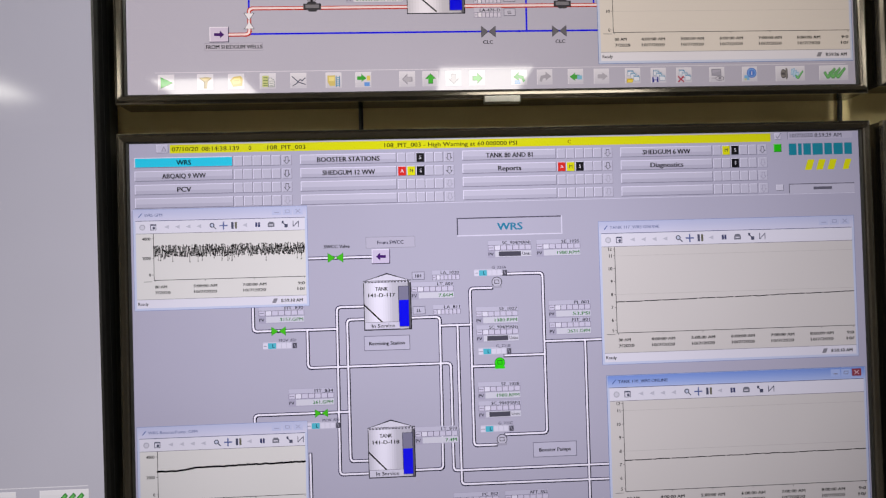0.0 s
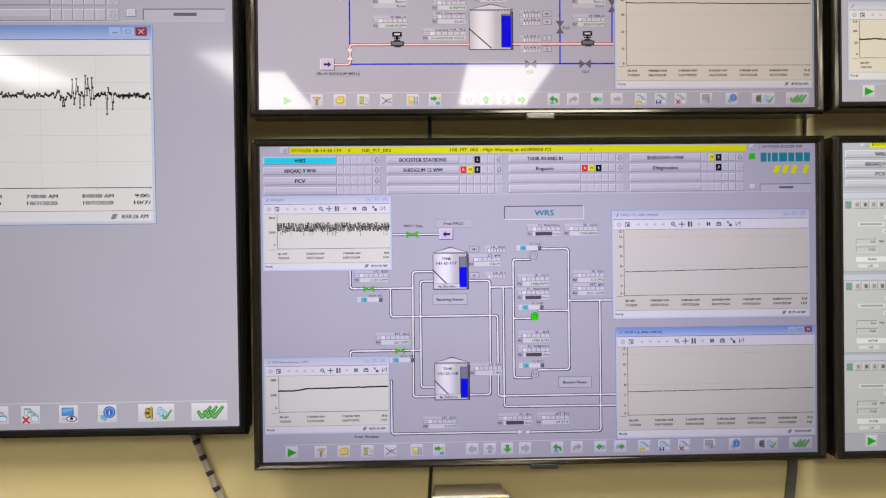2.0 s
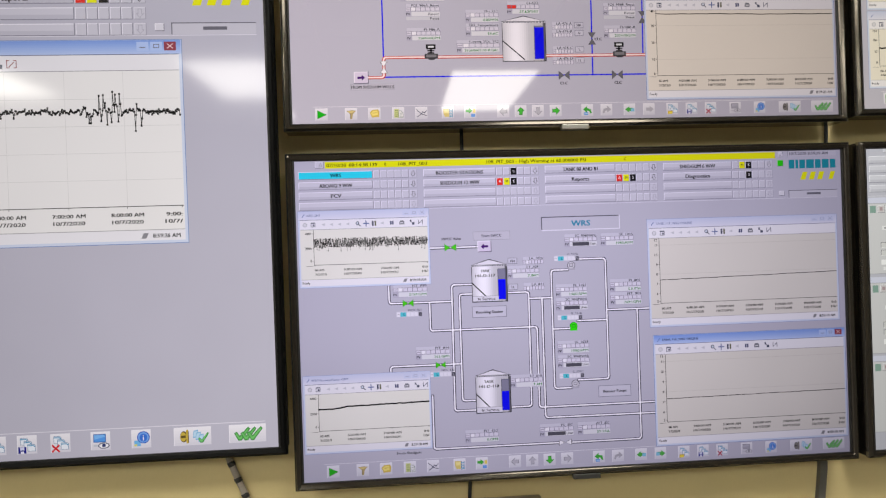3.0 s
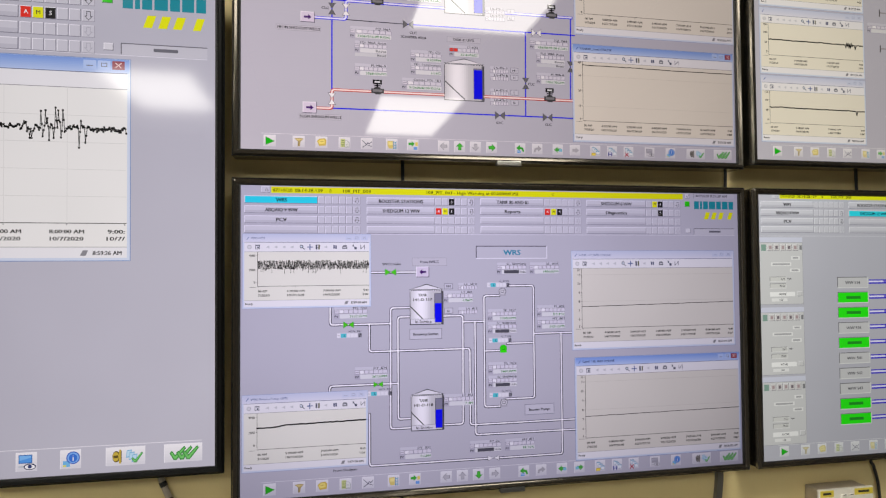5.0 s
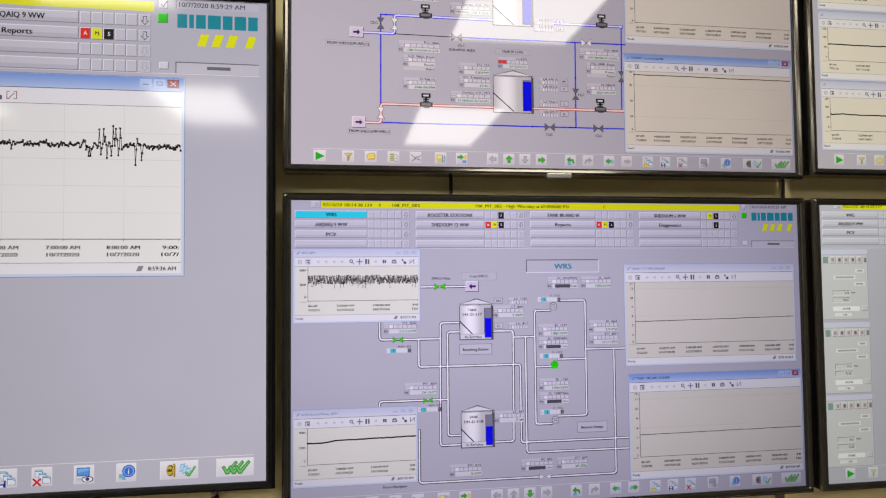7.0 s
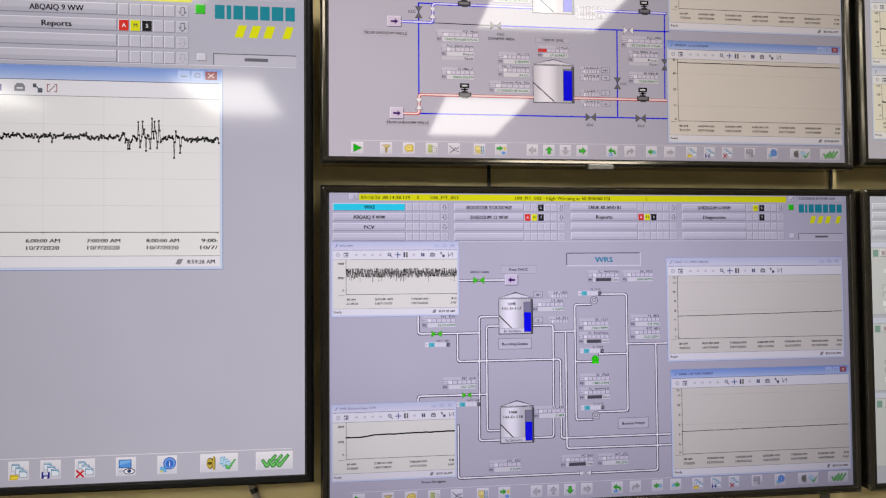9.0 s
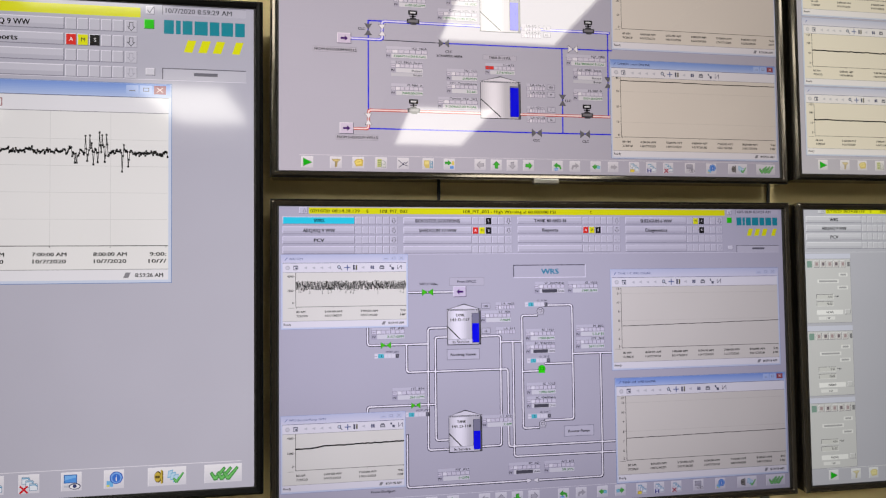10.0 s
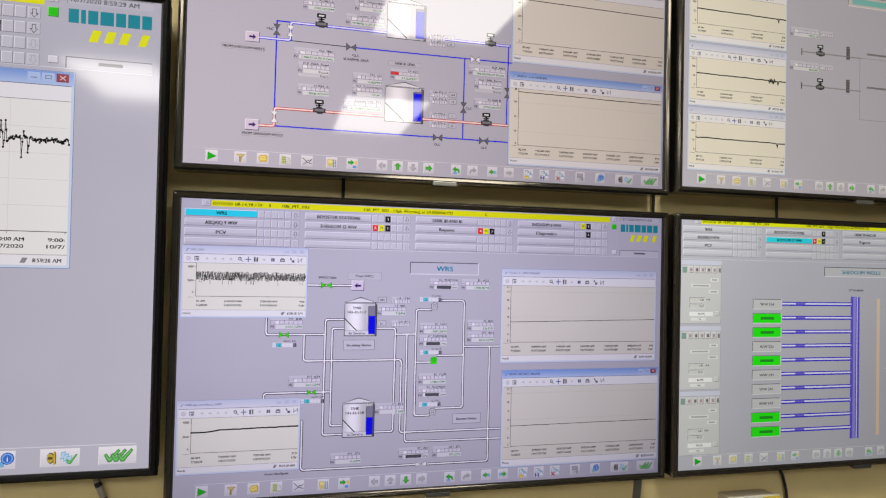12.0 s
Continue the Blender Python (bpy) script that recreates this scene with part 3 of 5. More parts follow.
                L([(-9, 2.4), (-2, 9.4)], 2.1, c, 13)
                L([(-9, 9.4), (-2, 2.4)], 2.1, c, 14)
        elif n == 18:
            on = k > 1.2
            P([(-8.5, 1.5), (6, 1.5), (6, -8.5), (-8.5, -8.5)], (52, 106, 176) if on else (128, 128, 142))
            P([(-7.5, 0.5), (5, 0.5), (5, -7.5), (-7.5, -7.5)], (84, 152, 226) if on else (158, 158, 170), 5)
            P([(-7.5, -2), (5, -5), (5, -7.5), (-7.5, -7.5)], (122, 182, 238) if on else (172, 172, 184), 6)
            P([(-8.5, 6.4), (-1, 6.4), (-1, 4), (-8.5, 4)], (190, 196, 205) if on else (186, 186, 194), 5)
            O(3.5, 5.4, 6.6, 3.7, (44, 52, 84) if on else (124, 124, 134), 7)
            O(3.5, 5.5, 5.5, 2.7, (236, 238, 242) if on else (206, 206, 212), 8)
            O(3.5, 5.2, 2.2, 2.2, (50, 62, 110) if on else (130, 130, 140), 9)
        elif n == 19:
            P([(-8.5, 8.5), (-1, 8.5), (-1, 1.5), (-8.5, 1.5)], (112, 180, 226))
            P([(-8.5, 8.5), (-5, 8.5), (-5, 6), (-8.5, 6)], (206, 210, 120), 5)
            O(2.4, -2, 7.4, 7.4, (44, 92, 186), 6)
            O(2.4, -2, 6.3, 6.3, (122, 170, 232), 7)
            O(2.4, -1.7, 4.6, 4.8, (56, 112, 206), 8)
            d.text("i", u + 2.4 * k, v - 1.8 * k, 9.5 * k, WHITE, up=9)
        elif n == 20:
            gold, deep = ((196, 172, 66), (96, 82, 34)) if k > 1.2 else ((120, 118, 112), (62, 60, 62))
            O(-10.6, 0, 4.4, 6.8, deep, 4)
            O(-11.2, 0, 3.6, 5.6, gold, 5)
            P([(-13.8, 1.6), (-8.4, 1.6), (-8.4, -1.6), (-13.8, -1.6)], deep, 6)
            P([(-7.6, 8.2), (-5.4, 8.2), (-5.4, -8.2), (-7.6, -8.2)], gold, 7)
            P([(-5.6, 7.6), (-4.6, 6.6), (-4.6, -6.6), (-5.6, -7.6)], deep, 8)
            for q in (0, 1, 2):
                a, b = 0.6 + 3.2 * q, -6.8 + 2.6 * q
                P([(a - 0.6, b + 9), (a + 5, b + 8), (a + 6, b - 1), (a + 0.4, b)], (126, 182, 216), 4 + 2 * q)
                P([(a, b + 7.6), (a + 4.4, b + 6.8), (a + 5.2, b + 0.2), (a + 1, b + 1)], (184, 216, 234), 5 + 2 * q)
            P([(9, 8), (12, 8), (19.5, -3.4), (17.6, -4.4), (10.6, 4.2), (8, 1.6), (6.2, 3)], (70, 150, 74), 11)
            P([(9.4, 6.8), (11, 6.8), (18, -3), (17.2, -3.4), (10.5, 5.4), (8, 2.6), (7.2, 3.2)], (120, 206, 116), 12)
        else:
            for m, q in enumerate((-9, -1.5, 6)):
                P([(q - 2.4, 8.2), (q + 1.4, 8.2), (q + 12, -5.6), (q + 9.6, -8.4), (q - 0.6, 2.2), (q - 4.2, -3), (q - 7.2, -0.6)], (66, 146, 68), 4 + 2 * m)
                P([(q - 1.7, 6.6), (q + 0.6, 6.6), (q + 10.2, -5.4), (q + 9.4, -6.6), (q - 0.6, 4.2), (q - 4.2, -1.2), (q - 5.6, -0.2)], (112, 198, 104), 5 + 2 * m)
        d.put("toolbar_button")


def jitter(seed, n, mid, amp, jump=0.0, drift=0.0):
    r = random.Random(seed)
    out, x = [], 0.0
    for i in range(n):
        x = x * 0.6 + r.gauss(0, amp) * 0.8
        out.append(mid + x + drift * i / (n - 1) + (r.uniform(-jump, jump) if jump else 0))
    return out


def trend_window(scr, u0, v0, u1, v1, k, title, marks, times, dates, trace, layer=4, fresh=False, ready=True, clock="8:59:18 AM", left=23, shade=PAPER, tight=0.83, pen=1.1, dots=False, grid=(), dashed=False, icons=True, upright=(), dot=1.0):
    """A window with title bar, tool row, a plotted line, scales and a status row."""
    d = Drawing(scr, layer)
    d.rect(u0, v0, u1, v1, (120, 145, 190) if fresh else (150, 162, 196))
    d.rect(u0 + 0.8 * k, v0 + 0.8 * k, u1 - 0.8 * k, v1 - 0.8 * k, (205, 216, 234), 1)
    n = 8
    for j in range(n):
        a = v0 + (1 + 16.5 * j / n) * k
        c = (128, 160, 222) if fresh else (196, 204, 226)
        f = j / n
        d.rect(u0 + 1.5 * k, a, u1 - 1.5 * k, a + 16.6 / n * k, tuple(int(p * (1 - f) + q * f) for p, q in zip(c, (186, 204, 238) if fresh else (220, 222, 234))), 2)
    d.line([(u0 + 9 * k, v0 + 12 * k), (u0 + 13 * k, v0 + 7 * k)], 1.2 * k, (60, 90, 160), 3)
    if title:
        d.text(title, u0 + 17 * k, v0 + 9.3 * k, 6.4 * k, (40, 50, 90) if fresh else (120, 130, 165), 3.8 * len(title) * k, "l", 3)
    quiet = (198, 206, 228)
    mark = MID if fresh else (165, 170, 192)
    for a, c in ((-53, (176, 198, 238) if fresh else quiet), (-37, (176, 198, 238) if fresh else quiet), (-21, (146, 62, 76) if fresh else quiet)):
        d.rect(u1 + a * k, v0 + 3 * k, u1 + (a + 14) * k, v0 + 13.5 * k, c, 3)
    d.line([(u1 - 49 * k, v0 + 9.7 * k), (u1 - 43 * k, v0 + 9.7 * k)], 1.1 * k, mark, 4)
    d.line([(u1 - 33 * k, v0 + 6.2 * k), (u1 - 27 * k, v0 + 6.2 * k), (u1 - 27 * k, v0 + 10.2 * k), (u1 - 33 * k, v0 + 10.2 * k), (u1 - 33 * k, v0 + 6.2 * k)], 0.8 * k, mark, 4)
    d.line([(u1 - 17 * k, v0 + 5.7 * k), (u1 - 11 * k, v0 + 10.7 * k)], 1.0 * k, (232, 205, 205) if fresh else mark, 4)
    d.line([(u1 - 17 * k, v0 + 10.7 * k), (u1 - 11 * k, v0 + 5.7 * k)], 1.0 * k, (232, 205, 205) if fresh else mark, 5)
    a, b = u0 + 4 * k, u1 - 4 * k
    d.rect(a, v0 + 17.5 * k, b, v1 - 4 * k, (232, 233, 236), 2)
    d.rect(a, v0 + 17.4 * k, b, v0 + 18.3 * k, (105, 112, 135), 3)
    top, bot = v0 + 38 * k, v1 - 45.5 * k
    d.rect(a, v0 + 37 * k, b, v1 - 17 * k, shade, 3)
    d.rect(a, v0 + 36.6 * k, b, v0 + 37.4 * k, (150, 150, 155), 4)
    d.rect(a, v1 - 17.3 * k, b, v1 - 16.5 * k, (165, 165, 165), 4)
    left_u, w = u0 + left * k, u1 - 5 * k - u0 - left * k
    d.line([(left_u, top), (left_u, bot), (left_u + w, bot)], 0.9 * k, (70, 70, 68), 4)
    d.rect(left_u - 15 * k, bot + 1.6 * k, left_u - 3 * k, bot + 2.3 * k, (90, 90, 88), 4)
    for g in grid:
        d.rect(left_u, top + (bot - top) * g, left_u + w, top + (bot - top) * g + 0.5 * k, tuple(int(c * 0.9) for c in shade), 4)
    for g in upright:
        d.rect(left_u + w * g, top, left_u + w * g + 0.5 * k, bot, tuple(int(c * 0.92) for c in shade), 4)
    for s, f in marks:
        v = top + (bot - top) * f
        d.text(s, left_u - 4.5 * k, v, 6.6 * k, (48, 48, 48), align="r", up=5, bold=0.06)
        d.rect(left_u - 2.5 * k, v - 0.35 * k, left_u, v + 0.35 * k, (90, 90, 90), 4)
    size = 6.9 * k * (0.5 + tight / 2)
    for i, (s, f) in enumerate(times):
        u = left_u + w * f
        day = dates[i] if i < len(dates) else ""
        al = "l" if f < 0.02 else "r" if f > 0.98 else "c"
        d.rect(u - 0.35 * k, bot, u + 0.35 * k, bot + 2.5 * k, (90, 90, 90), 4)
        d.text(s, u, v1 - 35.5 * k, size, (28, 28, 28), 4.2 * len(s) * k * tight, al, 5, bold=0.06)
        d.text(day, u, v1 - 27 * k, size, (28, 28, 28), 4.5 * len(day) * k * tight, al, 5, bold=0.05)
    if ready:
        d.text("Ready", u0 + 6 * k, v1 - 10.5 * k, 6.4 * k, (30, 30, 30), 15 * k, "l", 5)
    d.poly([(u1 - 56 * k, v1 - 6.5 * k), (u1 - 50 * k, v1 - 6.5 * k), (u1 - 47 * k, v1 - 13 * k), (u1 - 53 * k, v1 - 13 * k)], (140, 140, 145), 5)
    if clock:
        d.text(clock, u1 - 26 * k, v1 - 9.8 * k, 7 * k, (30, 30, 34), 32 * k, "c", 5, bold=0.06)
    if icons:
        c, soft = (82, 86, 104), (198, 200, 206)
        spots = [(14, 0), (30, 1), (50, 2), (66, 2), (82, 2), (98, 2), (118, 3), (134, 4), (150, 5), (166, 2), (185, 6), (205, 7), (226, 8), (242, 9)]
        for a, kind in spots:
            u, v = u0 + a * k, v0 + 27.5 * k
            if u > u1 - 8 * k:
                continue
            if kind == 0:
                d.disc(u, v, 4.4 * k, (185, 187, 192), 4)
                d.disc(u, v, 3 * k, (215, 216, 220), 5)
            elif kind == 1:
                d.rect(u - 4.5 * k, v - 4.5 * k, u + 4.5 * k, v + 4.5 * k, c, 4)
                d.rect(u - 3.6 * k, v - 2.5 * k, u + 3.6 * k, v + 3.6 * k, (225, 226, 230), 5)
                d.disc(u + k, v + k, 2 * k, c, 6)
            elif kind == 2:
                d.poly([(u - 4 * k, v), (u + 3 * k, v + 3 * k), (u + 3 * k, v - 3 * k)], soft, 4)
            elif kind == 3:
                d.disc(u - k, v - k, 3.6 * k, c, 4)
                d.disc(u - k, v - k, 2.2 * k, (205, 215, 225), 5)
                d.line([(u + 1.5 * k, v + 1.5 * k), (u + 4.5 * k, v + 4.5 * k)], 1.5 * k, c, 5)
            elif kind == 4:
                d.line([(u - 5 * k, v), (u + 5 * k, v)], 2 * k, (98, 112, 158), 4)
                d.line([(u, v - 5 * k), (u, v + 5 * k)], 2 * k, (98, 112, 158), 5)
            elif kind == 5:
                d.rect(u - 4.5 * k, v - 5 * k, u - 1 * k, v + 5 * k, c, 4)
                d.rect(u + 0.8 * k, v - 5 * k, u + 4 * k, v + 5 * k, (110, 110, 90), 4)
            elif kind == 6:
                d.rect(u - 3.5 * k, v - 3.5 * k, u - 0.5 * k, v + 3.5 * k, (70, 75, 110), 4)
                d.rect(u + 0.5 * k, v - 3.5 * k, u + 3.5 * k, v + 3.5 * k, (70, 75, 110), 4)
            elif kind == 7:
                d.poly([(u - 5 * k, v + 4 * k), (u + 5 * k, v + 4 * k), (u + 5 * k, v - k), (u + 3 * k, v - 4 * k), (u - 3 * k, v - 4 * k), (u - 5 * k, v - k)], (125, 128, 135), 4)
                d.rect(u - 3 * k, v, u + 3 * k, v + 1.6 * k, (225, 225, 228), 5)
            elif kind == 8:
                d.poly([(u - 5 * k, v - k), (u - 2 * k, v - k), (u - 2 * k, v - 5 * k), (u - 5 * k, v - 5 * k)], c, 4)
                d.poly([(u - k, v + 5 * k), (u + 4 * k, v + 5 * k), (u + 4 * k, v), (u - k, v)], c, 4)
                d.line([(u - 3 * k, v - 2 * k), (u + 2 * k, v + 3 * k)], 1.2 * k, c, 5)
            else:
                d.line([(u - 4 * k, v - 4 * k), (u - 4 * k, v + 4 * k)], 1.1 * k, c, 4)
                d.line([(u - 3 * k, v + 3 * k), (u + 3 * k, v - 3 * k)], 1.1 * k, c, 5)
                d.line([(u + 4 * k, v - 4 * k), (u + 4 * k, v + 4 * k)], 1.1 * k, c, 4)
    pts = [(left_u + w * i / (len(trace) - 1), top + (bot - top) * f) for i, f in enumerate(trace)]
    if dashed:
        for i in range(0, len(pts) - 1):
            if i % 9 != 4:
                d.line(pts[i:i + 2], pen * k, (24, 22, 24), 6)
    else:
        d.line(pts, pen * k, (16, 15, 16), 6)
    if dots:
        for p, q in pts:
            d.rect(p - 1.1 * k * dot, q - 1.2 * k * dot, p + 1.1 * k * dot, q + 1.2 * k * dot, (25, 25, 25), 7)
    return d.put("trend_window", "white plot window with a dark plotted line")


def tag_block(scr, u0, v0, u1, name="", value="", unit=False, box=False, colour=(40, 130, 50), reset=False, head=None, layer=4):
    """A small field of an instrument: name, seven state cells, and the value below."""
    d = Drawing(scr, layer)
    d.rect(u0 - 0.6, v0 - 0.6, u1 + 0.6, v0 + (31.5 if reset else 24.5 if value or unit else 13.8), (178, 177, 192))
    d.rect(u0, v0, u1, v0 + 6.2, (200, 200, 212), 1)
    if name:
        d.text(name, u1 - 1, v0 + 3.2, 6.4, (44, 44, 58), min(3.7 * len(name), u1 - u0 - 2), "r", 3)
    n = 7
    w = (u1 - u0) / n
    for i in range(n):
        c = (212, 210, 222) if i != 1 else (232, 232, 238)
        d.rect(u0 + i * w, v0 + 6.4, u0 + (i + 1) * w, v0 + 13.6, (122, 120, 138), 1)
        if head and i < 2:
            c = head
        d.rect(u0 + i * w + 0.5, v0 + 6.9, u0 + (i + 1) * w - 0.5, v0 + 13.2, c, 2)
    d.line([(u0 + 1.5, v0 + 10), (u0 + w - 2, v0 + 10)], 0.8, MID, 3)
    if value or unit:
        if reset:
            d.rect(u0, v0 + 24, u1, v0 + 31, (200, 202, 208), 2)
            d.text(value, u1 - 1.5, v0 + 27.6, 6.6, colour, 17, "r", 3)
        d.text("PV", u0 + 0.5, v0 + 19.2, 6.4, (34, 34, 44), 7, "l", 3)
        d.rect(u0 + 10, v0 + 14.8, u1, v0 + 23.2, (216, 218, 222), 2)
        if unit:
            d.rect(u0 + 15, v0 + 15.6, u1 - 15, v0 + 22.4, (80, 80, 90), 3)
            d.text("Units", u1 - 1, v0 + 19, 6.2, (70, 70, 80), 12, "r", 3)
        else:
            d.text(value, u1 - 1.5, v0 + 19.2, 6.6, colour, min(4.0 * len(value), u1 - u0 - 12), "r", 3)
    d.put("tag_block")


def flag_block(scr, u0, v0, name=""):
    """Pump or valve field with a cyan letter box and a dark end cell."""
    d = Drawing(scr, 4)
    d.rect(u0, v0, u0 + 40, v0 + 10, (206, 206, 216))
    d.rect(u0, v0 + 1.5, u0 + 6.4, v0 + 9.5, (226, 226, 234), 1)
    d.line([(u0 + 1.2, v0 + 5.5), (u0 + 5.4, v0 + 5.5)], 0.7, MID, 2)
    d.rect(u0 + 7, v0 + 1.5, u0 + 18, v0 + 9.5, (85, 192, 204), 1)
    d.text("L", u0 + 14.5, v0 + 5.4, 7, (20, 60, 70), up=3)
    for i in range(3):
        d.rect(u0 + 19 + i * 7, v0 + 2, u0 + 25 + i * 7, v0 + 9, (224, 224, 232), 1)
    d.rect(u0 + 41, v0 + 2, u0 + 47, v0 + 9.5, (85, 85, 95), 1)
    d.line([(u0 + 43, v0 + 3.4), (u0 + 45, v0 + 8)], 0.7, (170, 170, 180), 2)
    if name:
        d.text(name, u0 + 46, v0 - 2, 5.8, (80, 80, 95), 3.4 * len(name), "r", 1)
    d.put("flag_block")


def caption_box(scr, s, u0, v0, u1, v1, size, ink=(40, 40, 55), face=(198, 198, 210), width=None, sunk=False, name="caption"):
    d = Drawing(scr, 4)
    if sunk:
        d.raised(u0, v0, u1, v1, face, (88, 88, 100), (226, 226, 236), 1.7)
    else:
        d.raised(u0, v0, u1, v1, face, (130, 130, 144), (118, 118, 132), 0.9)
    d.text(s, (u0 + u1) / 2, (v0 + v1) / 2 + 0.2, size, ink, width, up=4, bold=0.07)
    d.put(name)


def rounded(pts, r=6.0, n=4):
    """The line with its bends rounded off."""
    out = [pts[0]]
    for (a, b), (c, d), (e, f) in zip(pts, pts[1:], pts[2:]):
        l0, l1 = math.hypot(c - a, d - b), math.hypot(e - c, f - d)
        q = min(r, l0 / 2, l1 / 2)
        p0 = (c + (a - c) * q / l0, d + (b - d) * q / l0)
        p1 = (c + (e - c) * q / l1, d + (f - d) * q / l1)
        for k in range(n + 1):
            t = k / n
            out.append(((1 - t) ** 2 * p0[0] + 2 * t * (1 - t) * c + t * t * p1[0], (1 - t) ** 2 * p0[1] + 2 * t * (1 - t) * d + t * t * p1[1]))
    return out + [pts[-1]]


def pipe(scr, pts, w=5.2, body=(250, 250, 253), edge=(22, 20, 36), layer=2, soft=(64, 60, 88)):
    d = Drawing(scr, layer)
    pts = rounded(pts)
    d.line([(a + 0.3, b + 0.3) for a, b in pts], w - 0.1, edge)
    d.line([(a - 0.3, b - 0.3) for a, b in pts], w - 1.0, soft, 1)
    d.line(pts, w - 2.7, body, 2)
    d.put("pipe_line")


def blue_line(scr, pts, w=2.5, c=BLUE, layer=2):
    d = Drawing(scr, layer)
    d.line(pts, w, c)
    d.put("pipe_line")


def valve(scr, u, v, c=VALVE, r=10.5, h=8.5, upright=False, rim=(60, 60, 66)):
    d = Drawing(scr, 5)
    for s in (-1, 1):
        tri = [(s * r, h), (s * r, -h), (0, 0)]
        for grow, col, up in ((1.0, rim, 0), (0.84, c, 1)):
            q = [((a - s * r * 0.62) * grow + s * r * 0.62, b * grow) for a, b in tri]
            if upright:
                q = [(b, a) for a, b in q]
            if (s == 1) != upright:
                q = q[::-1]
            d.poly([(u + a, v + b) for a, b in q][::-1], col, up)
    d.put("valve_symbol")


def tank(scr, u0, v0, u1, v1, level, lines, foot="", frac=0.0, width=0.25):
    """A storage tank: shaded shell, low roof, a ladder stroke and a level bar."""
    d = Drawing(scr, 5)
    w, h = u1 - u0, v1 - v0
    d.rect(u0 - 1.1, v0 - 1, u1 + 1.4, v1 + 1.4, (24, 24, 32))
    n = 20
    for i in range(n):
        f = i / (n - 1)
        s = int(206 + 40 * math.sin(min(f / 0.62, 1) * math.pi) - 34 * max(0, f - 0.5) - (90 if f > 0.97 else 0))
        d.rect(u0 + w * i / n, v0, u0 + w * (i + 1) / n, v1, (s, s, s + 5), 1)
    d.poly([(u0 - 2, v0), (u1 + 2, v0), ((u0 + u1) / 2, v0 - 11.4)], (40, 40, 50), 1)
    d.poly([(u0 + 2, v0 - 0.8), (u1 - 2, v0 - 0.8), ((u0 + u1) / 2, v0 - 9.6)], (226, 226, 232), 2)
    d.rect(u0 - 1, v0 + 0.2, u1 + 1, v0 + 2.4, (212, 212, 220), 2)
    for q in range(14):
        a = u0 + w * (q + 0.2) / 14
        d.rect(a, v0 + 0.5, a + w * 0.043, v0 + 2.1, (48, 48, 58), 3)
    for s, f in lines:
        d.text(s, u0 + w * 0.38, v0 + h * f, 7.6, (14, 14, 22), min(4.4 * len(s), w * 0.58), up=4, bold=0.06)
    d.line([(u0, v0 + h * 0.49), (u0 + w * 0.5, v0 + h * 0.97)], 2.0, (15, 15, 20), 3)
    d.put("tank_symbol")
    d = Drawing(scr, 5)
    a, b = u0 + w * (0.78 - width * 0.1), u1 - w * 0.04
    d.rect(a - 1, v0 + h * 0.11, b + 1, v1 - h * 0.04, (70, 70, 90), 3)
    d.rect(a, v0 + h * 0.12, b, v1 - h * 0.05, (130, 130, 150), 4)
    d.rect(a, v0 + h * (0.12 + 0.83 * (1 - level)), b, v1 - h * 0.05, (4, 4, 236), 5)
    d.put("level_bar", "blue level bar")
    if foot:
        d = Drawing(scr, 5)
        d.rect(u0, v1 - 10.5, u0 + w * 0.75, v1, (150, 150, 160), 4)
        d.rect(u0 + 0.6, v1 - 9.8, u0 + w * 0.75, v1 - 0.6, (216, 216, 224), 5)
        d.text(foot, u0 + w * 0.4, v1 - 5, 7.2, (30, 30, 40), w * 0.5, up=6)
        d.put("state_field")


def pump_round(scr, u, v, on=False):
    d = Drawing(scr, 5)
    d.disc(u, v, 7.6, (60, 60, 70) if not on else (30, 150, 20))
    d.disc(u, v, 6.6, (200, 200, 208) if not on else (50, 228, 20), 1)
    d.rect(u - 7, v + 5, u + 7, v + 8.5, (170, 170, 180) if not on else (50, 228, 20), 1)
    d.line([(u - 3, v - 3), (u + 3, v - 3), (u + 3, v + 2), (u - 3, v + 2), (u - 3, v - 3)], 0.9, (90, 90, 100) if not on else (20, 110, 20), 2)
    d.put("pump_symbol")


def meter(scr, u, v):
    """Flow meter on a pipe: flanged body with a black head above."""
    d = Drawing(scr, 6)
    d.poly([(u - 12, v + 5), (u - 6, v + 5), (u - 4, v + 7.5), (u + 6, v + 7.5), (u + 8, v + 5), (u + 13, v + 5), (u + 13, v - 4), (u + 7, v - 4), (u + 5, v - 7), (u - 5, v - 7), (u - 7, v - 4), (u - 12, v - 4)], (60, 60, 64))
    d.rect(u - 9, v - 2.5, u + 10, v + 2.5, (125, 125, 128), 1)
    d.rect(u - 1.8, v - 13, u + 1.8, v - 6, (25, 25, 28), 1)
    d.rect(u - 6.5, v - 11, u + 6.5, v - 8.5, (25, 25, 28), 1)
    d.rect(u - 9, v - 21.5, u + 9, v - 12.5, (15, 15, 18), 1)
    d.rect(u - 5.5, v - 18.8, u + 5.5, v - 15.4, (215, 220, 222), 2)
    d.put("flow_meter_symbol")


def arrow_box(scr, u0, v0, u1, v1, to_left=False):
    d = Drawing(scr, 5)
    d.raised(u0, v0, u1, v1, (212, 204, 222), (240, 238, 246), (70, 65, 90), 1.2)
    u, v = (u0 + u1) / 2, (v0 + v1) / 2
    s = -1 if to_left else 1
    shape = [(-7, 2), (1, 2), (1, 5.5), (7, 0), (1, -5.5), (1, -2), (-7, -2)]
    d.poly([(u + s * a, v + b) for a, b in shape][::s], (72, 28, 108), 4)
    d.put("arrow_box")


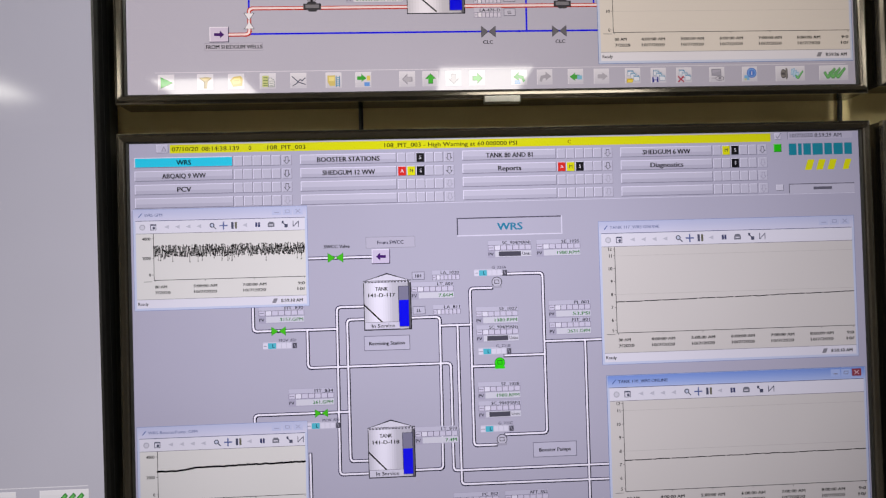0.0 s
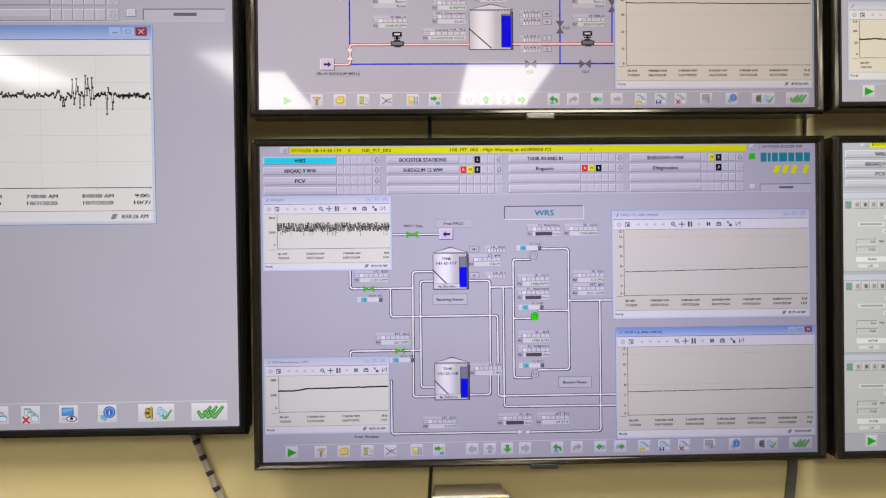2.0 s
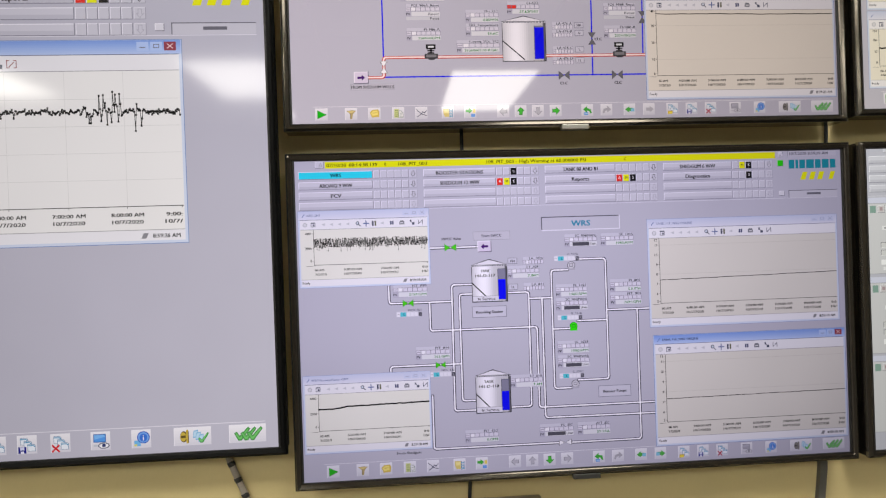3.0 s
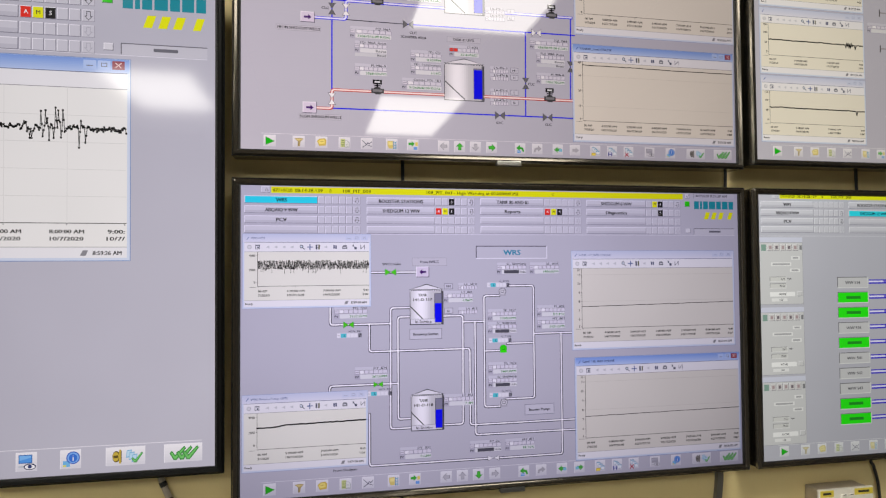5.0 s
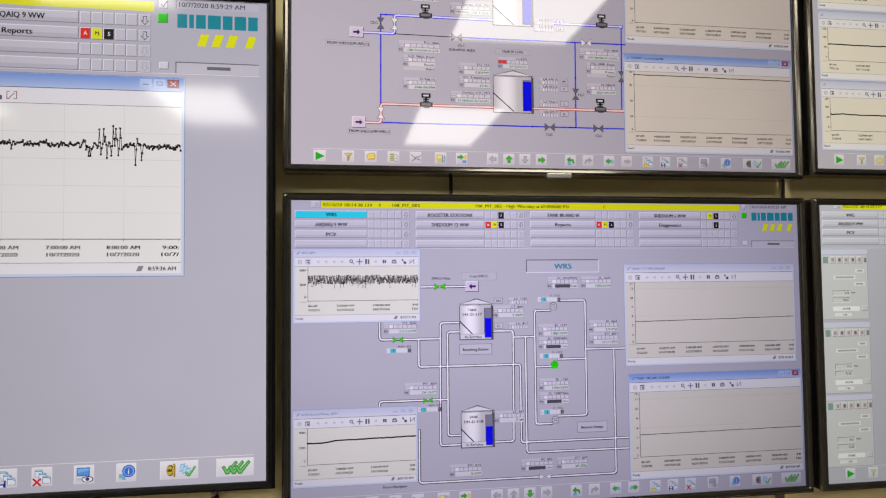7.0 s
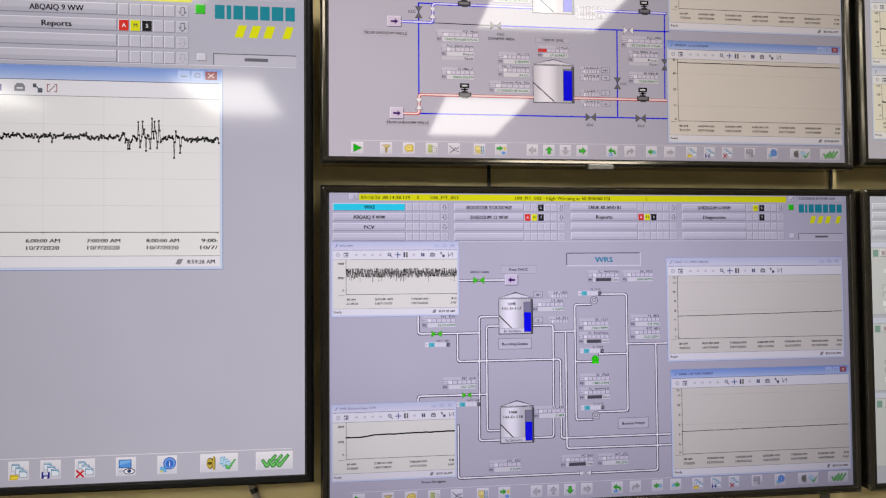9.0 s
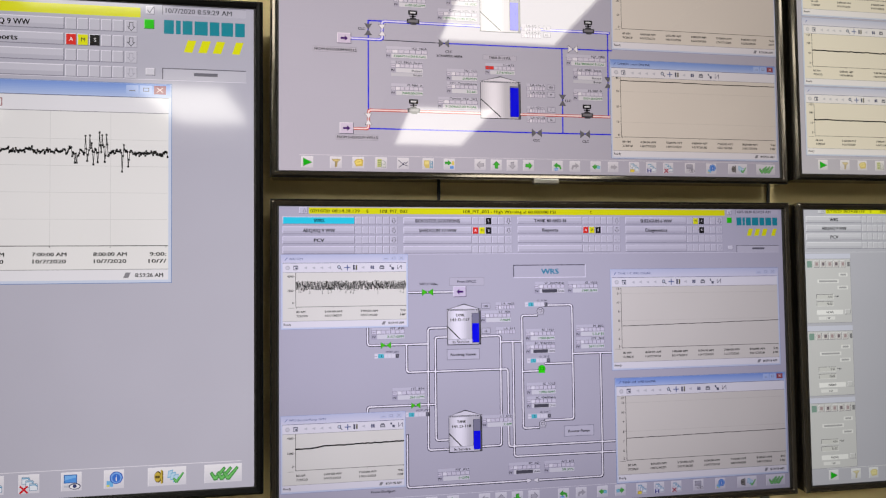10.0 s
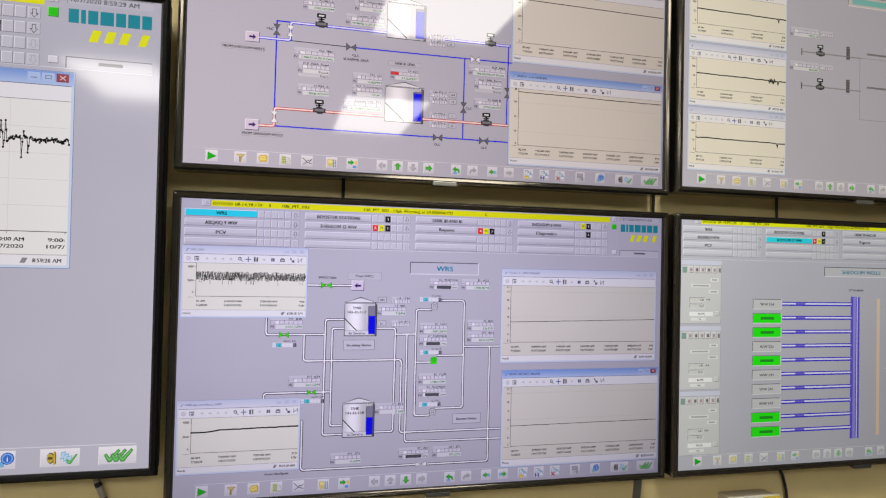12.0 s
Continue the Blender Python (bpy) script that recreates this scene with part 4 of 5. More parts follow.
def label_text(scr, s, u, v, size=7.6, width=None, ink=(18, 18, 26), align="c", boxed=None):
    d = Drawing(scr, 5)
    if boxed:
        u0, v0, u1, v1 = boxed
        d.rect(u0, v0, u1, v1, (150, 150, 162))
        d.rect(u0 + 0.6, v0 + 0.6, u1 - 0.6, v1 - 0.6, (192, 191, 202), 1)
    d.text(s, u, v, size, ink, width, align, 3, bold=0.06)
    d.put("caption")


HOURS = ("4:00:00 AM", "5:00:00 AM", "6:00:00 AM", "7:00:00 AM", "8:00:00 AM")
DAY = "10/7/2020"


def hours_axis(first, step, n, start="00 AM", end="9:0"):
    t = [(start, 0.005)]
    for i in range(n):
        t.append((HOURS[5 - n + i], first + step * i))
    return t + [(end, 0.995)], ["7/2020"] + [DAY] * n + ["10/"]


SCALE = [("12", 0.02), ("11", 0.10), ("10", 0.25), ("9", 0.40), ("8", 0.55), ("7", 0.70), ("6", 0.85), ("5", 0.97)]
MENU = {
    (0, 0): ("WRS", 20, True, "", True), (0, 1): ("ABQAIQ 9 WW", 60, False, "", True), (0, 2): ("PCV", 19, False, "", True),
    (1, 0): ("BOOSTER STATIONS", 88, False, "..S", True), (1, 1): ("SHEDGUM 12 WW", 74, False, "AMS", True),
    (2, 0): ("TANK 80 AND 81", 67, False, "", True), (2, 1): ("Reports", 33, False, "AMS", True),
    (3, 0): ("SHEDGUM 6 WW", 70, False, ".MS", True), (3, 1): ("Diagnostics", 48, False, "..S", False),
}


# ---- lower middle display: receiving station ----
def receiving_station():
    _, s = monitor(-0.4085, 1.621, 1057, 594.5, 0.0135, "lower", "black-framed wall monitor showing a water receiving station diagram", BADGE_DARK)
    header(s, 1, 0, MENU)
    toolbar(s, 1, 0, 574.5, "lower", 0.12)
    # pipes
    for pts in (
        [(248, 169), (336, 169)],
        [(168, 236), (168, 269.5), (285, 269.5)],
        [(243, 269.5), (243, 323), (444, 323), (444, 475), (668, 475)],
        [(324, 239), (285, 239), (284, 474), (324, 474)],
        [(324, 257), (299, 257), (299, 456), (324, 456)],
        [(389, 257), (430, 257), (429, 472), (389, 472)],
        [(430, 269.5), (474, 269.5)],
        [(455, 269.5), (455, 495), (668, 496)],
        [(505, 218), (474, 218), (474, 441), (505, 441)],
        [(520, 198.5), (579, 198.5), (579, 427), (520, 427)],
        [(474, 329), (506, 329)],
        [(522, 315), (579, 315)],
        [(579, 296.5), (662, 296.5)],
        [(638, 296.5), (638, 544), (505, 544)],
        [(167, 400), (167, 386.5), (299, 386.5)],
        [(243, 444), (243, 543), (478, 543.5)],
    ):
        pipe(s, pts)
    valve(s, 285, 169, (70, 200, 30), 11, 7, rim=(60, 150, 40))
    valve(s, 203, 270, (70, 200, 30), 10, 6.5, rim=(60, 150, 40))
    valve(s, 260, 387, (70, 200, 30), 9, 6, rim=(60, 150, 40))
    valve(s, 491, 543.5, (236, 236, 240), 12, 5.5)
    tank(s, 324, 204, 389, 272, 0.66, [("TANK", 0.16), ("141-D-117", 0.29)], "In Service")
    tank(s, 325, 411, 389, 480, 0.62, [("TANK", 0.16), ("141-D-118", 0.29)], "In Service")
    pump_round(s, 513, 210)
    pump_round(s, 514, 325, True)
    pump_round(s, 514, 434)
    arrow_box(s, 336, 158.5, 362, 179.5, True)
    caption_box(s, "WRS", 458, 117, 610, 143.5, 15, (45, 135, 165), (190, 190, 202), 36, True, "picture_title")
    label_text(s, "From SWCC", 363, 149, 7.4, 37, (60, 60, 80), boxed=(328, 141, 398, 157))
    label_text(s, "SWCC Valve", 287, 153, 6.8, 36)
    caption_box(s, "Receiving Station", 322, 281, 387, 302, 7.4, (30, 30, 40), width=50)
    caption_box(s, "Booster Pumps", 558, 440, 621, 461.5, 7.4, (30, 30, 40), width=45)
    label_text(s, "From Shedgum", 196, 547, 6.4, 45)
    tag_block(s, 176, 234.5, 239, "FIT_830", "3157.GPM")
    tag_block(s, 215, 352, 278, "FIT_834", "261.GPM")
    flag_block(s, 181, 285, "MOV_831")
    flag_block(s, 239, 399, "MOV_832")
    tag_block(s, 391, 207, 451, "LT_809", "7.86M")
    tag_block(s, 421, 191, 460, "LA_1020")
    tag_block(s, 421, 240, 460, "LA_811")
    caption_box(s, "HH", 392, 192, 410, 203.5, 6.6)
    caption_box(s, "LL", 392, 241, 410, 252.5, 6.6)
    tag_block(s, 391, 412, 451, "LT_810", "7.4M")
    tag_block(s, 502, 151, 564, "SC_904(MAN)", unit=True)
    tag_block(s, 572, 151, 635, "SE_1025", "1980.RPM")
    tag_block(s, 482, 245, 542, "SE_1027", "1980.RPM")
    tag_block(s, 482, 271, 542, "SC_904(MAN)", unit=True)
    tag_block(s, 482, 352, 542, "SE_1028", "1980.RPM")
    tag_block(s, 482, 379, 542, "SC_904(MAN)", unit=True)
    tag_block(s, 587, 239, 647, "PI_802", "53.PSI")
    tag_block(s, 587, 264, 647, "FIT_801", "2631.GPM")
    tag_block(s, 302, 511, 364, "FIT_832", "0.GPM")
    tag_block(s, 443, 507, 507, "PC_852", unit=True)
    tag_block(s, 516, 507, 578, "AFT_852", "39.35%")
    flag_block(s, 481, 191, "G_221A")
    flag_block(s, 484, 303, "G_221B")
    flag_block(s, 484, 413, "G_221C")
    # plots
    t, dd = hours_axis(0.345, 0.33, 2)
    t[1], t[2] = ("5:00:00 AM", 0.335), ("7:00:00 AM", 0.660)
    r = random.Random(4)
    busy = []
    for i in range(820):
        dip = r.random() < 0.05
        busy.append(0.375 + (r.uniform(0.08, 0.25) if dip else r.uniform(-0.13, 0.13)))
    ymark = [("4000", 0.10), ("2000", 0.52), ("0", 0.88)]
    trend_window(s, 5.5, 94, 247, 236, 0.93, "WRS-GPM", ymark, t, dd, busy, 6, left=30, pen=0.38, dots=True, dot=0.68, clock="8:59:18 AM")
    flow = [0.41 - 0.05 * min(1, max(0, (i - 22) / 20)) - 0.04 * i / 160 + n for i, n in enumerate(jitter(5, 160, 0, 0.004))]
    trend_window(s, 5, 396.5, 240, 541, 0.93, "WRS-BoosterPump_GPM", ymark, t, dd, flow, 6, left=30, pen=2.6, clock="8:59:18 AM")
    t7, d7 = hours_axis(0.19, 0.167, 5)
    lvl = jitter(6, 120, 0.64, 0.0016, 0, -0.045)
    # the two right plots get duller paper: slant-view dimming put into its colour
    trend_window(s, 662, 127, 1043, 334, 1, "TANK 117_WRS ONLINE", SCALE, t7, d7, lvl, 6, pen=1.25, dashed=True, clock="8:59:18 AM", grid=(0.1, 0.55), shade=(218, 216, 205))
    lvl = jitter(7, 120, 0.655, 0.0016, 0, -0.02)
    trend_window(s, 667, 349, 1052, 561, 1, "TANK 118_WRS ONLINE", SCALE, t7, d7, lvl, 6, True, pen=1.25, dashed=True, clock="8:59:18 AM", grid=(0.1, 0.55), shade=(218, 216, 205))


receiving_station()


# ---- upper middle display: two tanks fed by the wells ----
def tank_farm():
    _, s = monitor(-0.4090, 2.279, 1057, 594.5, 0.0135, "upper", "black-framed wall monitor showing two tanks with blue and red pipes")
    toolbar(s, 1, 0, 575, "upper", 0.12)
    red = (182, 44, 26)
    skin = (244, 226, 222)
    blue_line(s, [(173, 294), (200, 294)])
    blue_line(s, [(173, 294), (172.5, 470)])
    pipe(s, [(140, 331), (200, 331), (200, 294), (398, 294)], 5.6, (228, 228, 250), BLUE, 3, (70, 70, 232))
    pipe(s, [(481, 294.5), (670, 294.5)], 5.6, (228, 228, 250), BLUE, 3, (70, 70, 232))
    blue_line(s, [(200, 331.5), (323, 332.5)], 1.6, (25, 25, 45))
    blue_line(s, [(323, 332.5), (676, 331.5)])
    blue_line(s, [(568.5, 332), (567.5, 507.5)])
    blue_line(s, [(668.5, 294.5), (666.5, 469)], 2.4)
    blue_line(s, [(172.5, 507.5), (670, 507.5)])
    pipe(s, [(144, 508), (172.5, 508), (172.5, 471), (397, 471)], 5.6, skin, red, 3, (196, 62, 42))
    pipe(s, [(479, 470.5), (670, 470.5)], 5.8, skin, red, 3, (196, 62, 42))
    for u, v, c, up in ((173, 312, VALVE, 1), (200, 312, (238, 238, 240), 1), (172.5, 489, (238, 238, 240), 1), (323, 332.5, VALVE, 0), (592, 332, (238, 238, 240), 0), (568, 439, VALVE, 1), (512, 508, VALVE, 0), (615, 508, VALVE, 0), (667, 399, VALVE, 1)):
        valve(s, u, v, c, 11.5 if up else 10.5, 7.5 if up else 8.5, bool(up))
    for u, v in ((261, 291), (261, 469), (626, 292), (620, 468)):
        meter(s, u, v)
    tank(s, 398, 228, 480, 303, 0.92, [], width=0.3)
    tank(s, 397, 406, 478, 480, 0.96, [], width=0.3)
    arrow_box(s, 113, 321, 140, 342)
    arrow_box(s, 117, 497, 144, 519)
    label_text(s, "FROM SHEDGUM WELLS", 110, 354.5, 8, 80, boxed=(67, 349, 151, 360))
    label_text(s, "FROM SHEDGUM WELLS", 151, 525.5, 8, 78, boxed=(110, 520, 191, 531))
    for u, v in ((160, 311), (333, 349), (511, 523), (616, 523), (580, 440)):
        label_text(s, "CLC", u, v, 7.2, 14)
    label_text(s, "SCRAPPER AREA", 334, 358, 7.2, 52)
    label_text(s, "TANK 81 LEVEL", 437, 357, 7.4, 45, boxed=(402, 352, 472, 362.5))
    tag_block(s, 224, 240, 287, "FI-987-A", "2305.00GPM")
    tag_block(s, 329, 204, 392, "TK1_CL2", "2.40PPM")
    tag_block(s, 329, 231, 392, "TK1_Temperature", "31.30C")
    tag_block(s, 311, 262, 391, "Current_VOL_TK1", "747898(1).00 KGAL")
    tag_block(s, 208, 343, 289, "FQI_986A", "13867516.00 KGAL")
    tag_block(s, 217, 371.5, 280, "FQI_986A_Reset", "Reset", colour=(70, 70, 80), reset=True)
    tag_block(s, 217, 416.5, 280, "FI-986-A", "2068.00GPM")
    tag_block(s, 328, 383, 390, "TK1_CL2", "0.85PPM")
    tag_block(s, 328, 409, 390, "TK1_Temperature", "33.6C")
    tag_block(s, 310, 440, 390, "Current_VOL_TK2", "31360602.00 KGAL")
    tag_block(s, 407, 368, 468, "LI-622", "37.63FEET", head=RED)
    for v, q in ((407, "HH"), (422, "H"), (453, "L"), (473.5, "LL")):
        tag_block(s, 492, v, 531, "LA-476-" + {"HH": "A", "H": "B", "L": "C", "LL": "D"}[q])
        caption_box(s, q, 535, v + 1, 552, v + 12, 6.4)
    tag_block(s, 483, 285, 524, "LA-475-C")
    caption_box(s, "L", 529, 286, 545, 296, 6.4)
    tag_block(s, 483, 299, 524, "LA-475-D")
    caption_box(s, "LL", 529, 300, 545, 310, 6.4)
    tag_block(s, 578, 342.5, 662, "FQI_988B", "18578698.00 KGAL")
    tag_block(s, 592, 371.5, 654, "FQI_988B_Reset", "Reset", colour=(70, 70, 80), reset=True)
    tag_block(s, 592, 414.5, 654, "FI-988-B", "2024.00GPM")
    t7, d7 = hours_axis(0.165, 0.165, 5)
    forty = [("40", 0.01), ("30", 0.23), ("20", 0.49), ("10", 0.75), ("0", 0.97)]
    cream = (227, 222, 208)
    trend_window(s, 676, 130, 1056, 329, 1, "TANK80_Level ONLINE", forty, t7, d7, [0.16 + 0.03 * i / 60 for i in range(60)], 6, shade=cream, pen=1.6, clock="8:59:26 AM")
    drop = [0.05 + 0.012 * min(1, i / 45) + n for i, n in enumerate(jitter(9, 60, 0, 0.002))]
    trend_window(s, 671, 349, 1052, 557, 1, "TANK81_Level ONLINE", forty, t7, d7, drop, 6, True, shade=cream, pen=1.6, clock="8:59:26 AM", grid=(0.23, 0.75))


tank_farm()


# ---- wide display ----
def wide_trend():
    _, s = monitor(-2.049, 1.993, 1600, 900, 0.0138, "wide", "large black-framed wall monitor showing one wide trend plot", frame_mat=GLOSS_BLACK, strip_mat=GLOSS_BLACK, depth=0.012, back=0.003, lean=1.1)
    k = 1600 / 1057
    entries = {(3, 0): ("ABQAIQ 9 WW", 60, False, "", True), (3, 1): ("Reports", 33, False, "AMS", True),
               (0, 0): ("WRS", 20, False, "", True), (1, 0): ("BOOSTER STATIONS", 88, False, "..S", True),
               (1, 1): ("SHEDGUM 12 WW", 74, False, "AMS", True), (2, 0): ("TANK 80 AND 81", 67, False, "", True)}
    header(s, k, 0, entries, False, drop=2.0, slide=3.5)
    toolbar(s, k, 0, 870)
    n = 760
    line = jitter(13, n, 0.295, 0.008, 0.014)
    # the disturbance: place along the axis and swing, downwards positive
    for f, swing in ((0.756, 0.04), (0.859, 0.05), (0.868, 0.06), (0.8715, 0.12), (0.875, 0.115), (0.8775, 0.06), (0.8885, -0.17), (0.8915, 0.12), (0.8945, -0.19), (0.8970, -0.10), (0.9005, 0.135), (0.9065, 0.10), (0.9100, -0.21), (0.9135, -0.17), (0.9170, 0.135), (0.9205, -0.19), (0.9235, 0.05), (0.9445, 0.22), (0.9475, -0.06), (0.9535, 0.16), (0.981, 0.05)):
        at = round(f * 0.985 * (n - 1))
        line[at] += 0.68 * swing
        line[at + 1] += 0.2 * swing
    times, dates = [("4:00:00 AM", 0.549), ("5:00:00 AM", 0.64), ("6:00:00 AM", 0.731), ("7:00:00 AM", 0.822), ("8:00:00 AM", 0.9125), ("9:00:", 0.998)], [DAY] * 5 + ["10/7/"]
    trend_window(s, 298, 149.5, 1451, 517, 1.5, "", [], times, dates, line, 6, True, clock="8:59:26 AM", left=14, shade=(234, 235, 232), pen=0.75, dots=True, grid=(0.2, 0.4, 0.6, 0.8), upright=(0.731, 0.822, 0.9125), icons=False, tight=0.9)
    for a, kind in ((1063, 0), (1102, 1), (1132, 2), (1156, 3)):
        c = (95, 100, 150)
        d = Drawing(s, 12)
        if kind == 0:
            for q in (-7, 0, 7):
                d.rect(a + q - 2, 186, a + q + 2, 198, c)
        elif kind == 1:
            d.poly([(a - 9, 198), (a + 9, 198), (a + 9, 190), (a + 5, 184), (a - 5, 184), (a - 9, 190)], (125, 128, 135))
            d.rect(a - 5, 191, a + 5, 194, (225, 225, 228), 1)
        elif kind == 2:
            d.rect(a - 8, 184, a - 2, 191, (85, 90, 105))
            d.rect(a, 192, a + 8, 200, (85, 90, 105))
            d.line([(a - 4, 188), (a + 4, 196)], 2, (85, 90, 105), 1)
        else:
            d.line([(a - 4, 185), (a - 8, 185), (a - 8, 198), (a - 4, 198)], 1.4, (150, 80, 80))
            d.line([(a + 4, 185), (a + 8, 185), (a + 8, 198), (a + 4, 198)], 1.4, (150, 80, 80))
            d.line([(a - 4, 196), (a + 4, 188)], 1.4, (150, 80, 80), 1)
        d.put("tool_button")


wide_trend()


# ---- lower side display: well list ----
def well_list():
    _, s = monitor(0.6955, 1.621, 1057, 594.5, 0.0135, "side", "black-framed wall monitor showing a list of wells, some green", BADGE_DARK)
    m = dict(MENU)
    m[0, 0] = ("WRS", 20, False, "", False)
    m[1, 1] = ("SHEDGUM 12 WW", 74, True, "AMS", True)
    header(s, 1, 0, m, drop=-5.5)
    toolbar(s, 1, 0, 573, "lower", 0.5)
    for v0 in (98, 254, 408):
        d = Drawing(s, 4)
        d.rect(3, v0, 114, v0 + 150, (160, 160, 168))
        d.rect(4, v0 + 12, 113, v0 + 149, (204, 204, 207), 1)
        d.rect(3, v0, 114, v0 + 11, (206, 208, 226), 1)
        d.rect(8, v0 + 16, 20, v0 + 30, (130, 160, 150), 2)
        for i in range(5):
            a = 24 + 16 * i
            d.raised(a, v0 + 15, a + 14, v0 + 30, (204, 200, 202), w=0.8, up=2)
            d.rect(a + 4, v0 + 19, a + 10, v0 + 26, (120, 110, 118) if i % 2 else (170, 150, 155), 5)
        d.rect(106, v0 + 18, 112, v0 + 28, (130, 130, 135), 2)
        for a, b, q in ((84, 106, 42), (32, 84, 56), (80, 106, 70)):
            d.rect(a, v0 + q, b, v0 + q + 8, (228, 228, 230), 2)
            d.rect(a + 4, v0 + q + 2, b - 4, v0 + q + 6, (172, 172, 176), 3)
        for q, u in (("0.01", 88), ("70.02", 103)):
            d.raised(28, v0 + u, 70, v0 + u + 11, (208, 208, 208), (120, 120, 125), (232, 232, 234), 0.9, 2)
            d.text(q, 66, v0 + u + 5.5, 6.6, (80, 80, 85), align="r", up=5)
        d.text("mpa", 73, v0 + 92, 6.4, (70, 70, 75), align="l", up=3)
        d.rect(28, v0 + 122, 92, v0 + 132, WHITE, 2)
        d.text("NONE", 60, v0 + 127, 6.8, (70, 70, 75), 18, up=3)
        d.raised(97, v0 + 121, 110, v0 + 132, (205, 205, 208), w=0.8, up=2)
        d.rect(32, v0 + 136, 72, v0 + 143, (228, 228, 230), 2)
        d.text("1.00", 56, v0 + 139.5, 6, (90, 90, 95), up=3)
        d.put("faceplate_window")
    wells = (("WW 534", 0), ("", 1), ("", 1), ("WW 536", 0), ("", 1), ("WW 541", 0), ("WW 542", 0), ("WW 543", 0), ("", 1), ("", 1))
    for i, (name, on) in enumerate(wells):
        v = 188 + 34.4 * i
        d = Drawing(s, 4)
        d.raised(203, v, 286, v + 25.5, (36, 242, 16) if on else (202, 202, 206), (112, 112, 118), (228, 230, 230), 1.6)
        if name:
            d.text(name, 244, v + 13, 9.4, (70, 70, 78), 40, up=4)
        else:
            d.rect(226, v + 9.5, 264, v + 16, (30, 150, 35), 4)
        d.put("well_button", "green lit well button" if on else "")
        d = Drawing(s, 3)
        d.rect(288, v + 6.5, 498, v + 16.5, (66, 52, 208))
        d.rect(288, v + 9.2, 498, v + 13.0, (232, 230, 254), 1)
        d.rect(328, v + 9, 356, v + 13, (120, 110, 215), 2)
        d.put("flow_line")
    d = Drawing(s, 4)
    d.rect(494, 180, 522, 538, (98, 82, 210))
    d.rect(502, 180, 510, 538, (150, 142, 232), 1)
    d.rect(513, 180, 515.5, 538, (226, 224, 250), 1)
    d.put("header_pipe")
    label_text(s, "12\" HEADER", 510, 164, 6.8, 46)
    d = Drawing(s, 3)
    d.rect(576, 184, 586, 532, (232, 200, 175))
    d.put("flow_line")
    caption_box(s, "SHEDGUM WELLS", 412, 106, 640, 131, 13, (70, 130, 160), (194, 194, 200), 120, True, "picture_title")


well_list()


# ---- upper side display ----
def flow_trends():
    _, s = monitor(0.6955, 2.289, 1057, 594.5, 0.0135, "corner", "black-framed wall monitor showing three stacked cream plots and pumps")
    toolbar(s, 1, 0, 572, "upper", 0.4)
    cream = (231, 228, 212)
    marks = [("150", 0.04), ("100", 0.29), ("50", 0.60), ("0", 0.90)]
    for i, v0 in enumerate((91, 246, 400)):
        t = [("00 AM", 0.005), ("5:00:00 AM", 0.33), ("7:00:00 AM", 0.67), ("9:0", 0.995)]
        line = [0.50 + 0.02 * j / 120 + n for j, n in enumerate(jitter(20 + i, 120, 0, 0.006))]
        for j in range(97, 106):
            if i == 1:
                line[j] += (0.07 if j % 2 else -0.05) * (1.3 if j % 3 else 0.5)
        line[109] += 0.12
        trend_window(s, 15, v0, 293, v0 + 152, 0.96, "", marks, t, ["7/2020", DAY, DAY, "10/"], line, 6, pen=2.5, shade=cream, clock="8:59:26 AM", left=24)
    for v in (237, 322):
        d = Drawing(s, 3)
        d.rect(338, v - 1.5, 520, v + 1.5, (150, 146, 150))
        d.rect(336, v - 8, 339, v + 9, (90, 88, 90), 1)
        d.put("pipe_line")
        meter(s, 393, v)
        d = Drawing(s, 5)
        d.rect(473, v - 26, 484, v + 8, (95, 92, 95))
        for q in range(5):
            d.rect(473, v - 22 + q * 7, 484, v - 21 + q * 7, (150, 148, 150), 1)
        d.put("filter_symbol")
        tag_block(s, 303, v - 60, 388, "", "2030.00")
        tag_block(s, 392, v - 58, 432, "", "")
    d = Drawing(s, 3)
    for pts in ([(516, 236), (800, 236), (800, 395), (516, 395), (516, 236)],):
        d.line(pts, 1.6, (160, 155, 160))
    d.rect(538, 222, 600, 227, (130, 126, 130))
    d.rect(538, 308, 600, 313, (130, 126, 130))
    d.put("area_frame")
    d = Drawing(s, 4)
    d.raised(477, 78, 760, 106, (205, 200, 200), (120, 118, 120), (235, 235, 238), 1.6)
    d.rect(490, 85, 745, 100, (130, 195, 190), 4)
    d.put("picture_title", "pale field with a teal bar of writing")


flow_trends()


